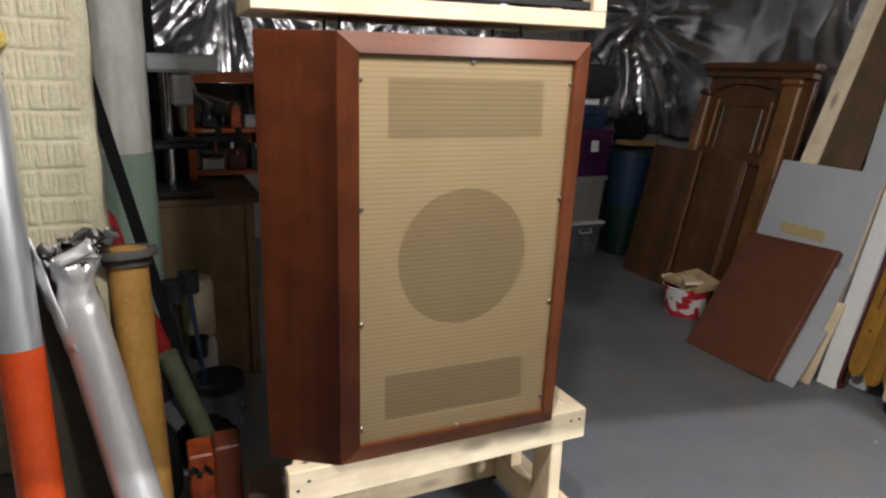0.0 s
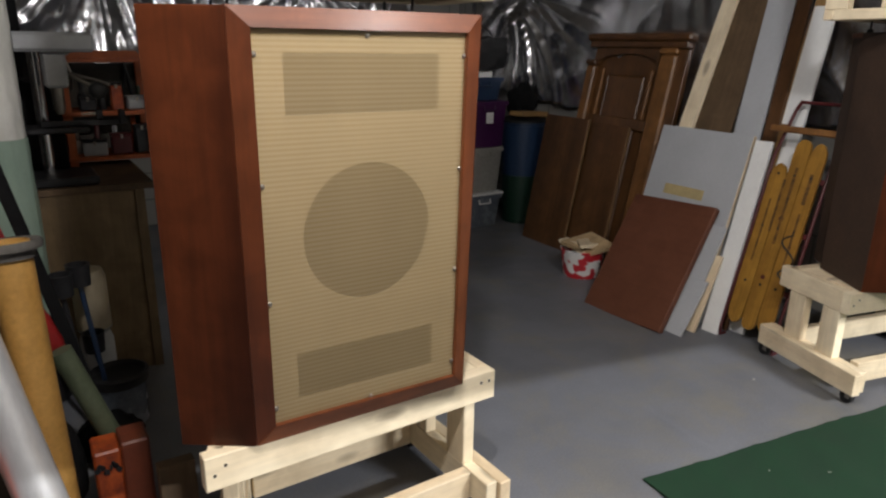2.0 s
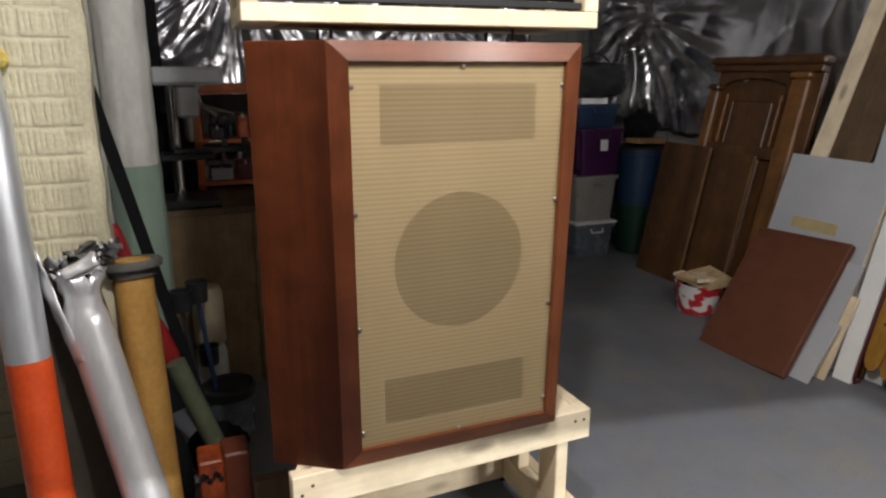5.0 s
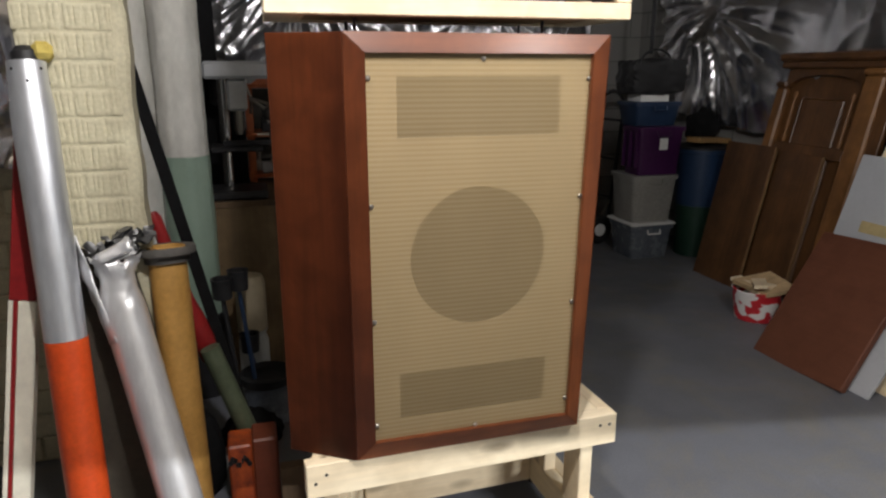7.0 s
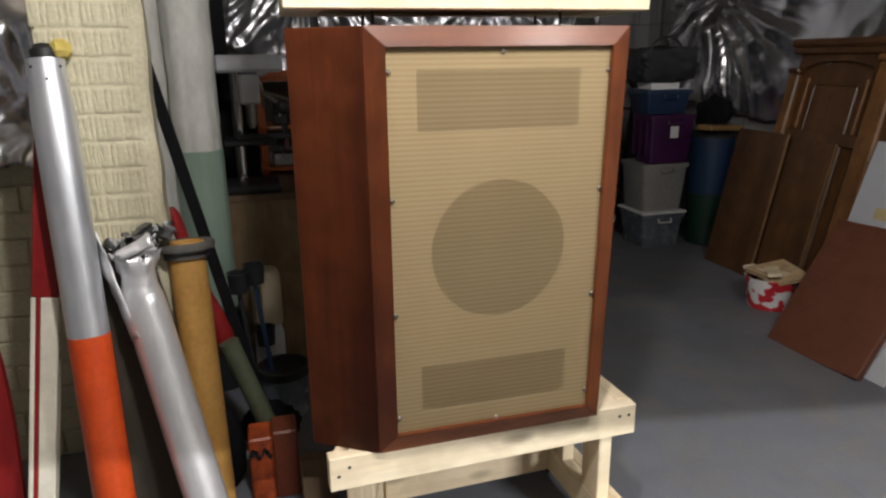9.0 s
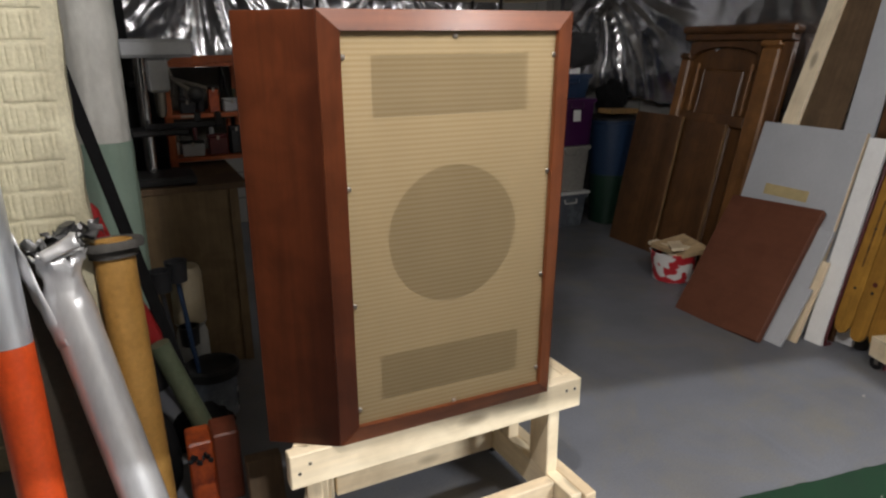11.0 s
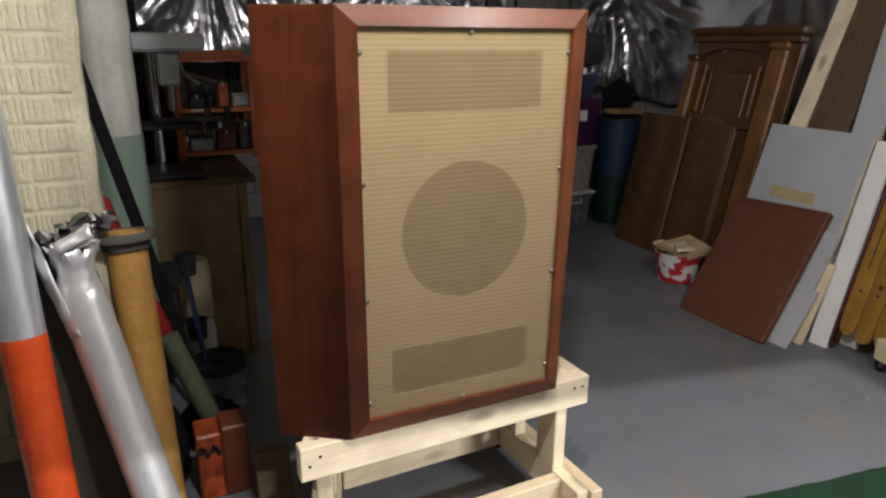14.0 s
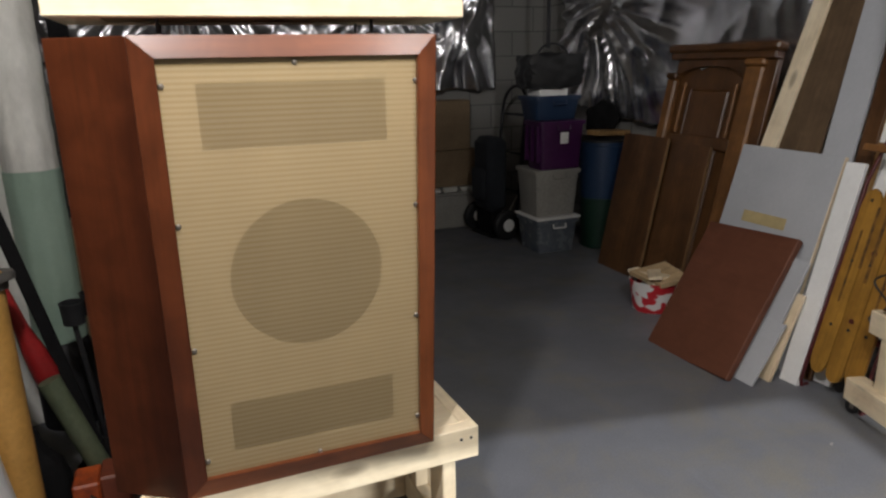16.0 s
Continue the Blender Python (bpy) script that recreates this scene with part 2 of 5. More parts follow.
def grille_material():
    m, nt, b = node_mat("striped_grille_cloth")
    v = coords(nt)
    w = nt.nodes.new("ShaderNodeTexWave")
    w.wave_type, w.bands_direction, w.wave_profile = "BANDS", "Z", "SIN"
    w.inputs["Scale"].default_value, w.inputs["Distortion"].default_value = 28.4, 0.0
    w.inputs["Detail"].default_value, w.inputs["Detail Scale"].default_value = 2.0, 3.0
    nt.links.new(v, w.inputs["Vector"])
    weave = noise_tex(nt, coords(nt, (0.7, 1, 1)), 520, 2, 0.6)
    big = noise_tex(nt, v, 3.0, 3)
    c = ramp(nt, w.outputs["Fac"], [(0.05, (0.316, 0.226, 0.1)), (0.42, (0.348, 0.258, 0.132)), (0.85, (0.372, 0.283, 0.16))])
    g = ramp(nt, weave, [(0.3, (0.88, 0.88, 0.88)), (0.7, (1, 1, 1))])
    s = ramp(nt, big, [(0.3, (0.9, 0.89, 0.87)), (0.7, (1, 1, 1))])
    c = mixed(nt, 1.0, mixed(nt, 1.0, c, g, "MULTIPLY"), s, "MULTIPLY")
    nt.links.new(c, b.inputs["Base Color"])
    b.inputs["Roughness"].default_value = 0.85
    bumped(nt, b, weave, 0.15, 0.001)
    clear, mix = nt.nodes.new("ShaderNodeBsdfTransparent"), nt.nodes.new("ShaderNodeMixShader")
    mix.inputs[0].default_value = 0.36
    nt.links.new(b.outputs[0], mix.inputs[1])
    nt.links.new(clear.outputs[0], mix.inputs[2])
    nt.links.new(mix.outputs[0], nt.nodes["Material Output"].inputs["Surface"])
    return m


M_GRILLE = grille_material()


def foil_material():
    m, nt, b = node_mat("crinkled_foil")
    v = coords(nt)
    big, small = noise_tex(nt, v, 3.5, 5, 0.65, 1.2), noise_tex(nt, v, 16, 5, 0.6, 1.2)
    c = ramp(nt, big, [(0.36, (0.66, 0.66, 0.68)), (0.6, (0.93, 0.93, 0.96))])
    nt.links.new(c, b.inputs["Base Color"])
    b.inputs["Metallic"].default_value = 1.0
    b.inputs["Roughness"].default_value = 0.27
    bumped(nt, b, small, 0.22, 0.012)
    return m


M_FOIL = foil_material()

# ---- mesh helpers ----


def box(bm, lo, hi, bevel=0.0):
    """A box from corner to corner, with chamfered edges."""
    c = [(a + b) / 2 for a, b in zip(lo, hi)]
    d = [abs(b - a) for a, b in zip(lo, hi)]
    r = bmesh.ops.create_cube(bm, size=1.0, matrix=Matrix.Translation(c) @ Matrix.Diagonal((*d, 1)))
    if bevel:
        edges = list({e for v in r["verts"] for e in v.link_edges})
        bmesh.ops.bevel(bm, geom=edges, offset=bevel, segments=1, affect="EDGES")
    return bm


def boxed(lo, hi, bevel=0.002):
    return box(bmesh.new(), lo, hi, bevel)


def prism(points, z0, z1, bevel=0.0):
    """A plan outline pulled up from z0 to z1."""
    bm = bmesh.new()
    low = [bm.verts.new((x, y, z0)) for x, y in points]
    top = [bm.verts.new((x, y, z1)) for x, y in points]
    n = len(points)
    bm.faces.new(low[::-1])
    bm.faces.new(top)
    for i in range(n):
        bm.faces.new((low[i], low[(i + 1) % n], top[(i + 1) % n], top[i]))
    if bevel:
        bmesh.ops.bevel(bm, geom=list(bm.edges), offset=bevel, segments=1, affect="EDGES")
    return bm


def lathe(profile, steps=24, bm=None, m=None):
    """A profile of (radius, z) turned about z."""
    bm = bm or bmesh.new()
    m = m or Matrix()
    rings = []
    for r, z in profile:
        rings.append([bm.verts.new(m @ Vector((r * math.cos(a), r * math.sin(a), z))) for a in (2 * math.pi * i / steps for i in range(steps))])
    for a, b in zip(rings, rings[1:]):
        for i in range(steps):
            bm.faces.new((a[i], a[(i + 1) % steps], b[(i + 1) % steps], b[i]))
    if profile[0][0] > 1e-4:
        bm.faces.new(rings[0][::-1])
    if profile[-1][0] > 1e-4:
        bm.faces.new(rings[-1])
    return bm


def along(a, b):
    """The pose whose z axis runs from a to b."""
    a, b = Vector(a), Vector(b)
    return Matrix.Translation(a) @ (b - a).to_track_quat("Z", "Y").to_matrix().to_4x4()


def upright(a, b):
    """As along(), with the x axis kept as near the world's x as can be."""
    a, b = Vector(a), Vector(b)
    z = (b - a).normalized()
    x = (Vector((1, 0, 0)) - z * z.x).normalized()
    return Matrix.Translation(a) @ Matrix((x, z.cross(x), z)).transposed().to_4x4()


def rod(a, b, r, steps=12, bm=None, r2=None):
    n = (Vector(b) - Vector(a)).length
    return lathe([(r, 0), (r2 if r2 is not None else r, n)], steps, bm, along(a, b))


def finish(name, bm, mat, smooth=False):
    bmesh.ops.recalc_face_normals(bm, faces=list(bm.faces))
    me = bpy.data.meshes.new(name)
    bm.to_mesh(me)
    bm.free()
    me.materials.append(mat)
    if smooth:
        me.shade_smooth()
        me.set_sharp_from_angle(angle=radians(38))
    return me


def part(name, bm, mat, parent=None, label="", smooth=False, at=None):
    ob = new(name, finish(name, bm, mat, smooth))
    if at is not None:
        ob.matrix_basis = at
    if parent is not None:
        ob.parent = parent
    return tagged(ob, label)


def thing(name, label, category, at=None, group="", kind=""):
    ob = new(name)
    ob.empty_display_size = 0.05
    if at is not None:
        ob.matrix_basis = at
    return tagged(ob, label, category, group, kind)


def structure(name, bm, mat, label, category):
    return tagged(part(name, bm, mat), label, category, "", "structure")


# ---- the room ----
RX, BY, CEIL = 3.1, 4.0, 2.45
structure("floor", boxed((-3.2, -4.2, -0.1), (3.3, 4.2, 0.0), 0), M_FLOOR, "grey painted concrete basement floor with scuffs", "floor")
structure("wall_back", boxed((-1.2, BY, 0), (RX + 0.2, BY + 0.2, CEIL), 0), M_BLOCK, "bare concrete block basement wall", "wall")
structure("wall_side", boxed((RX, -4.0, 0), (RX + 0.2, BY, CEIL), 0), M_BLOCK, "bare concrete block basement wall behind stored boards", "wall")
structure("wall_near", boxed((-3.2, -4.2, 0), (RX + 0.2, -4.0, CEIL), 0), M_BLOCK, "bare concrete block wall closing the room", "wall")
structure("wall_far_side", boxed((-3.2, -4.0, 0), (-3.0, 1.2, CEIL), 0), M_BLOCK, "bare concrete block wall closing the room", "wall")
structure("wall_return", boxed((-1.2, 1.2, 0), (-1.0, BY, CEIL), 0), M_BLOCK, "bare block wall beside the tool corner", "wall")
# Unseen board, added to cut the shop light off along a line on the floor.
structure("shadow_edge_board", boxed((-3.0, 0.0, 2.05), (1.8, 0.04, CEIL), 0), M_CEIL, "unseen board added under the ceiling to cast the floor's shadow edge", "joist").matrix_basis = pose(1.257, -2.963, 0, 0, 0, -9.6)
structure("ceiling", boxed((-3.2, -4.2, CEIL), (3.3, 4.2, CEIL + 0.15), 0), M_CEIL, "unfinished wooden basement ceiling", "ceiling")


def crease(p):
    """Sharp ridges at three scales, warped so that they wander."""
    q = p + Vector((0.5 * noise.noise(p * 0.9), 0.5 * noise.noise(p * 0.9 + Vector((7, 3, 1))), 0))
    return (1 - abs(noise.noise(q * 1.6))) ** 3 + 0.3 * (1 - abs(noise.noise(q * 3.7))) ** 3 + 0.05 * (1 - abs(noise.noise(q * 8.3))) ** 2


def foil_sheet(name, start, across, width, hem, z1, normal, label, seed, nails, depth=0.07, slack=9.0):
    """Crinkled foil-faced insulation, gathered at nails of (u, z, reach), with a ragged hem through points of (u, z); pressed flat past the length slack."""
    nu, nv = int(width / 0.015), int(1.35 / 0.016)
    a, n = Vector(across), Vector(normal)
    bm, rows = bmesh.new(), []
    hu, hz = [h[0] for h in hem], [h[1] for h in hem]
    for j in range(nv + 1):
        row = []
        for i in range(nu + 1):
            u, v = width * i / nu, j / nv
            ragged = 0.04 * noise.noise((u * 3.3, seed, 0)) + 0.02 * noise.noise((u * 11, seed, 4))
            z0 = float(np.interp(u, hu, hz))
            z = z0 + (z1 - z0) * v + ragged * (1 - v)
            p = Vector((u, z, seed))
            d, calm = 0.07 * noise.noise(p * 1.3), 1.0
            for un, zn, reach in nails:
                du, dz = u - un, z - zn
                r = math.hypot(du, dz)
                if r < reach:
                    ang, fall = math.atan2(dz, du), 1 - r / reach
                    ray = (1 - abs(noise.noise((ang * 3.6, r * 0.8, seed)))) ** 4 + 0.4 * (1 - abs(noise.noise((ang * 8, r * 1.3, seed + 5)))) ** 3
                    d += fall ** 0.6 * min(1, r * 4) * 0.1 * ray - 0.09 * max(0.0, 1 - r * 3.5)
                    calm = min(calm, 1 - 0.6 * fall)
            d += depth * calm * crease(Vector((u * 1.25, z * 0.85, seed)))
            d *= 1 - 0.25 * min(1.0, max(0.0, (u - slack) / 0.25))
            row.append(bm.verts.new(Vector(start) + a * u + n * (0.03 + d) + Vector((0, 0, z))))
        rows.append(row)
    for r0, r1 in zip(rows, rows[1:]):
        for i in range(nu):
            bm.faces.new((r0[i], r0[i + 1], r1[i + 1], r1[i]))
    ob = structure(name, bm, M_FOIL, label, "insulation")
    ob.data.shade_smooth()
    md = ob.modifiers.new("thick", "SOLIDIFY")
    md.thickness = 0.006
    return ob


foil_sheet("foil_insulation_side", (RX, 3.5, 0), (0, -1, 0), 4.1, [(0, 1.42), (0.16, 1.08), (0.4, 0.98), (1.1, 0.93), (4.1, 1.0)], 2.4, (-1, 0, 0), "crinkled silver foil insulation draped over the wall", 2.0, [(0.5, 1.79, 1.15)], 0.07, 1.05)
foil_sheet("foil_insulation_back", (-0.98, BY, 0), (1, 0, 0), 3.58, [(0, 1.4), (0.75, 1.4), (1.0, 1.2), (1.4, 1.13), (3.58, 1.13)], 2.4, (0, -1, 0), "crinkled silver foil insulation hung on the block wall", 7.0, [(1.15, 2.1, 1.0), (2.6, 1.9, 0.6)], 0.1)
foil_sheet("foil_insulation_left", (-2.4, 1.0, 0), (1, 0, 0), 1.64, [(0, 1.04), (1.64, 1.04)], 2.4, (0, -1, 0), "shiny foil insulation over the cream brick wall", 11.0, [(1.0, 1.5, 0.5), (1.5, 1.16, 0.3)], 0.1)


# ---- brickwork: wall and chimney ----
def brick_mesh(w, d, h, combed, seed):
    """One painted brick with a combed or plain face, proud of its bed."""
    bm = bmesh.new()
    if not combed:
        box(bm, (0, 0, 0), (w, d, h), 0.004)
    else:
        rnd = random.Random(seed)
        n, m = 36, 10
        lines = sorted(rnd.uniform(0.08, 0.94) for k in range(2)) + [(k + rnd.uniform(0.25, 0.75)) / 6 for k in range(6)]
        tops = [rnd.uniform(0.78, 0.94) for k in lines]
        feet = [rnd.uniform(0.06, 0.3) for k in lines]
        grid = []
        for j in range(m + 1):
            col = []
            for i in range(n + 1):
                u, v = i / n, j / m
                y = 0.0012 * noise.noise((u * 4, v * 3, seed))
                for line, hi, lo in zip(lines, tops, feet):
                    off = abs(u - line - 0.012 * math.sin(v * 5 + line * 9)) / 0.028
                    if off < 1 and lo < v < hi:
                        y += 0.0024 * (1 - off * off)
                rim = min(u, 1 - u) * w, min(v, 1 - v) * h
                y += 0.0022 * max(0.0, 1 - min(rim) / 0.007) ** 2
                col.append(bm.verts.new((u * w, y, v * h)))
            grid.append(col)
        for a, b in zip(grid, grid[1:]):
            for i in range(n):
                bm.faces.new((a[i], a[i + 1], b[i + 1], b[i]))
        edge = grid[0] + [c[-1] for c in grid[1:]] + grid[-1][-2::-1] + [c[0] for c in grid[-2:0:-1]]
        back = [bm.verts.new((v.co.x, d, v.co.z)) for v in edge]
        for k in range(len(edge)):
            q = (k + 1) % len(edge)
            bm.faces.new((edge[k], edge[q], back[q], back[k]))
    return finish("brick", bm, M_CREAM, combed)


# ---- speaker cabinets ----
def face_prism(points, y0, y1, bevel=0.0):
    bm = bmesh.new()
    a = [bm.verts.new((x, y0, z)) for x, z in points]
    b = [bm.verts.new((x, y1, z)) for x, z in points]
    n = len(points)
    bm.faces.new(a)
    bm.faces.new(b[::-1])
    for i in range(n):
        bm.faces.new((a[i], b[i], b[(i + 1) % n], a[(i + 1) % n]))
    if bevel:
        bmesh.ops.bevel(bm, geom=list(bm.edges), offset=bevel, segments=2, affect="EDGES")
    return bm


def moulding_bar(outer, inner, yo=0.003, yi=-0.012, back=0.028):
    """One mitred side of the frame, its face sloping back from the inner edge to the outer."""
    bm = bmesh.new()
    a = [bm.verts.new((x, yo, z)) for x, z in outer] + [bm.verts.new((x, yi, z)) for x, z in inner]
    b = [bm.verts.new((x, back, z)) for x, z in outer + inner]
    bm.faces.new(a)
    bm.faces.new(b[::-1])
    for i in range(4):
        bm.faces.new((a[i], b[i], b[(i + 1) % 4], a[(i + 1) % 4]))
    bmesh.ops.bevel(bm, geom=list(bm.edges), offset=0.0015, segments=2, affect="EDGES")
    return bm


def holed_board():
    """The front board behind the cloth, cut out for the woofer and two slots."""
    bm, edges = bmesh.new(), []

    def loop(pts):
        vs = [bm.verts.new((x, 0, z)) for x, z in pts]
        edges.extend(bm.edges.new((p, q)) for p, q in zip(vs, vs[1:] + vs[:1]))

    loop([(-0.02, 0.04), (0.505, 0.04), (0.525, 0.945), (-0.02, 0.945)])
    loop([(0.25 + 0.163 * math.cos(t), 0.48 + 0.165 * math.sin(t)) for t in (2 * math.pi * i / 64 for i in range(64))])
    loop([(0.061, 0.756), (0.438, 0.756), (0.438, 0.884), (0.061, 0.884)])
    loop([(0.058, 0.09), (0.426, 0.09), (0.426, 0.21), (0.058, 0.21)])
    bmesh.ops.triangle_fill(bm, use_beauty=True, use_dissolve=False, edges=edges)
    r = bmesh.ops.extrude_face_region(bm, geom=list(bm.faces))
    bmesh.ops.translate(bm, verts=[v for v in r["geom"] if isinstance(v, bmesh.types.BMVert)], vec=(0, 0.012, 0))
    return bm


def cloth_sheet(x0, x1b, x1t, z0, z1):
    bm = bmesh.new()
    n, m = 12, 24
    g = [[bm.verts.new((x0 + (x1b + (x1t - x1b) * j / m - x0) * i / n, 0.0006 * noise.noise((i * 0.7, j * 0.5, 3)), z0 + (z1 - z0) * j / m)) for i in range(n + 1)] for j in range(m + 1)]
    for a, b in zip(g, g[1:]):
        for i in range(n):
            bm.faces.new((a[i], a[i + 1], b[i + 1], b[i]))
    return bm


H = 0.973
SCREWS = [(0.0, 0.881), (0.0, 0.612), (0.0, 0.347), (0.0, 0.088), (0.503, 0.879), (0.496, 0.611), (0.488, 0.35), (0.483, 0.092), (0.251, 0.921), (0.243, 0.053)]


def speaker_cabinet(label, at):
    cab = thing("speaker_cabinet", label, "loudspeaker", at, "pair of speaker cabinets")
    body = part("body", prism([(-0.17, 0.106), (0.5, 0.06), (0.525, 0.106), (0.355, 0.452), (0.025, 0.452), (-0.045, 0.36)], 0.01, H - 0.012), M_BACKDARK, cab, "dark unfinished back of the cabinet")
    part("side_panel", prism([(-0.0505, 0.0035), (-0.0505, 0.03), (-0.182, 0.112), (-0.197, 0.1)], 0, H - 0.001, 0.0012), M_CHERRY, cab, "cherry-brown veneered splayed side, its shade put into the colour")
    low, high = [(0.5245, 0.0035), (0.552, 0.1), (0.537, 0.112), (0.51, 0.029)], [(0.5545, 0.0035), (0.582, 0.1), (0.567, 0.112), (0.54, 0.029)]
    bm = bmesh.new()
    va, vb = [bm.verts.new((x, y, 0.007)) for x, y in low], [bm.verts.new((x, y, H - 0.001)) for x, y in high]
    bm.faces.new(va[::-1])
    bm.faces.new(vb)
    for i in range(4):
        bm.faces.new((va[i], va[(i + 1) % 4], vb[(i + 1) % 4], vb[i]))
    part("side_panel", bm, M_CHERRY, cab, "cherry-brown veneered splayed side, its shade put into the colour")
    part("back_panel", prism([(-0.197, 0.101), (-0.182, 0.113), (-0.04, 0.362), (-0.052, 0.368)], 0, H - 0.002, 0.001), M_BACKDARK, cab)
    part("top_panel", prism([(-0.048, 0.031), (0.53, 0.031), (0.56, 0.105), (0.36, 0.455), (0.02, 0.455), (-0.046, 0.362), (-0.18, 0.114)], H - 0.02, H - 0.003, 0.001), M_CHERRY_X, cab)
    # Black sheet in place of the hollow, unlit inside.
    part("cavity_black", boxed((-0.04, 0.052, 0.02), (0.52, 0.058, H - 0.02), 0), M_BLACK, cab, "black sheet standing in for the unlit inside behind the openings")
    part("frame_rail", moulding_bar([(-0.05, H), (0.554, H)], [(0.507, H - 0.0425), (-0.006, H - 0.0425)]), M_CHERRY_X, cab)
    part("frame_rail", moulding_bar([(-0.05, 0), (0.524, 0.007)], [(0.487, 0.049), (-0.006, 0.049)]), M_CHERRY_X, cab)
    part("frame_stile", moulding_bar([(-0.05, 0), (-0.05, H)], [(-0.006, H - 0.0425), (-0.006, 0.049)]), M_CHERRY_F, cab)
    part("frame_stile", moulding_bar([(0.524, 0.007), (0.554, H)], [(0.507, H - 0.0425), (0.487, 0.049)]), M_CHERRY_F, cab)
    part("grille_board", holed_board(), M_BAFFLE, cab, "pale board with a round hole and two slots", at=pose(0, 0.004, 0))
    cloth = part("grille_cloth", cloth_sheet(-0.008, 0.489, 0.509, 0.047, H - 0.0405), M_GRILLE, cab, "tan striped grille cloth")
    for x, z in SCREWS:
        m = pose(x, -0.001, z, 90)
        part("screw", lathe([(0.0058, 0), (0.0058, 0.001), (0.004, 0.003), (0.0, 0.0036)], 12, None, m), M_STEEL, cab, "", True)
    return cab


def slant_rail(p, d, s0, s1, off, t, z0, z1):
    """A rail on edge along the direction d from p, between the lengths s0 and s1, set off to its right."""
    n = (d[1], -d[0])
    at = lambda s, o: (p[0] + d[0] * s + n[0] * o, p[1] + d[1] * s + n[1] * o)
    return prism([at(s0, off), at(s0, off + t), at(s1, off + t), at(s1, off)], z0, z1, 0.0025)


def dolly_stand(label, at, sd=(0.4, 0.9165), bd=(0.334, 0.9426), b0=(-0.035, -0.095)):
    """A rolling stand of construction lumber, front edge along x at y 0, one side slanted inwards."""
    st = thing("rolling_stand", label, "stand", at, "pair of rolling stands")
    w, d, top = 0.835, 0.345, 0.44
    b, tx = 0.0025, sd[0] / sd[1]
    part("top_rail", boxed((0, 0, top - 0.089), (w, 0.038, top), b), M_PINE_X, st)
    part("top_rail", boxed((tx * d + 0.01, d - 0.038, top - 0.089), (w, d, top), b), M_PINE_X, st)
    part("side_rail", slant_rail((0, 0), sd, 0.042, 0.374, 0.0, 0.038, top - 0.089, top), M_PINE_Y, st)
    part("side_rail", boxed((w - 0.038, 0.039, top - 0.089), (w, d - 0.039, top), b), M_PINE_Y, st)
    part("deck", prism([(0.06, 0.039), (w - 0.039, 0.039), (w - 0.039, d - 0.039), (tx * (d - 0.039) + 0.045, d - 0.039)], top - 0.02, top - 0.001, 0.001), M_PINE_X, st, "pale pine deck")
    x = w - 0.1
    part("leg", boxed((x, 0.012, 0.149), (x + 0.038, 0.101, top - 0.0895), b), M_PINE_Z, st)
    part("leg", boxed((x, 0.215, 0.149), (x + 0.038, 0.304, top - 0.0895), b), M_PINE_Z, st)
    part("leg", slant_rail(b0, bd, 0.15, 0.239, 0.03, 0.038, 0.149, top - 0.0895), M_PINE_Z, st)
    part("leg", slant_rail(b0, bd, 0.33, 0.419, 0.03, 0.038, 0.149, top - 0.0895), M_PINE_Z, st)
    part("base_rail", boxed((x, -0.105, 0.06), (x + 0.038, 0.42, 0.149), b), M_PINE_Y, st)
    part("base_rail", boxed((x + 0.0385, -0.12, 0.06), (x + 0.0765, 0.42, 0.149), b), M_PINE_Y, st)
    part("base_rail", slant_rail(b0, bd, 0.0, 0.53, 0.0, 0.038, 0.06, 0.149), M_PINE_Y, st)
    part("base_rail", slant_rail(b0, bd, 0.02, 0.53, 0.0385, 0.038, 0.06, 0.149), M_PINE_Y, st)
    part("cross_rail", boxed((0.075, -0.03, 0.06), (w - 0.101, 0.008, 0.148), b), M_PINE_X, st)
    part("cross_rail", boxed((b0[0] + bd[0] * 0.43 + 0.09, 0.31, 0.06), (w - 0.101, 0.348, 0.148), b), M_PINE_X, st)
    for x, y in ((b0[0] + 0.05, b0[1] + 0.045), (b0[0] + bd[0] * 0.49 + 0.036, b0[1] + bd[1] * 0.49 + 0.013), (w - 0.06, -0.075), (w - 0.06, 0.37)):
        c = part("caster", boxed((x - 0.02, y - 0.025, 0.053), (x + 0.02, y + 0.025, 0.0598), 0.001), M_IRON, st, "small swivel caster")
        part("fork", boxed((x - 0.014, y - 0.008, 0.024), (x + 0.014, y + 0.012, 0.0535), 0.002), M_STEEL, c)
        part("wheel", lathe([(0.012, -0.011), (0.026, -0.0105), (0.028, -0.006), (0.028, 0.006), (0.026, 0.0105), (0.012, 0.011)], 16, None, pose(x, y + 0.01, 0.0282, 0, 90)), M_BLACK, c, "", True)
    for x in (0.022, 0.048, w - 0.022, w - 0.05):
        m = pose(x, 0.0006, top - 0.03 - 0.02 * (x < 0.03), 90)
        part("screw", lathe([(0.0045, 0), (0.0045, 0.0008), (0.002, 0.0012), (0.0, 0.0012)], 8, None, m), M_IRON, st)
    return st


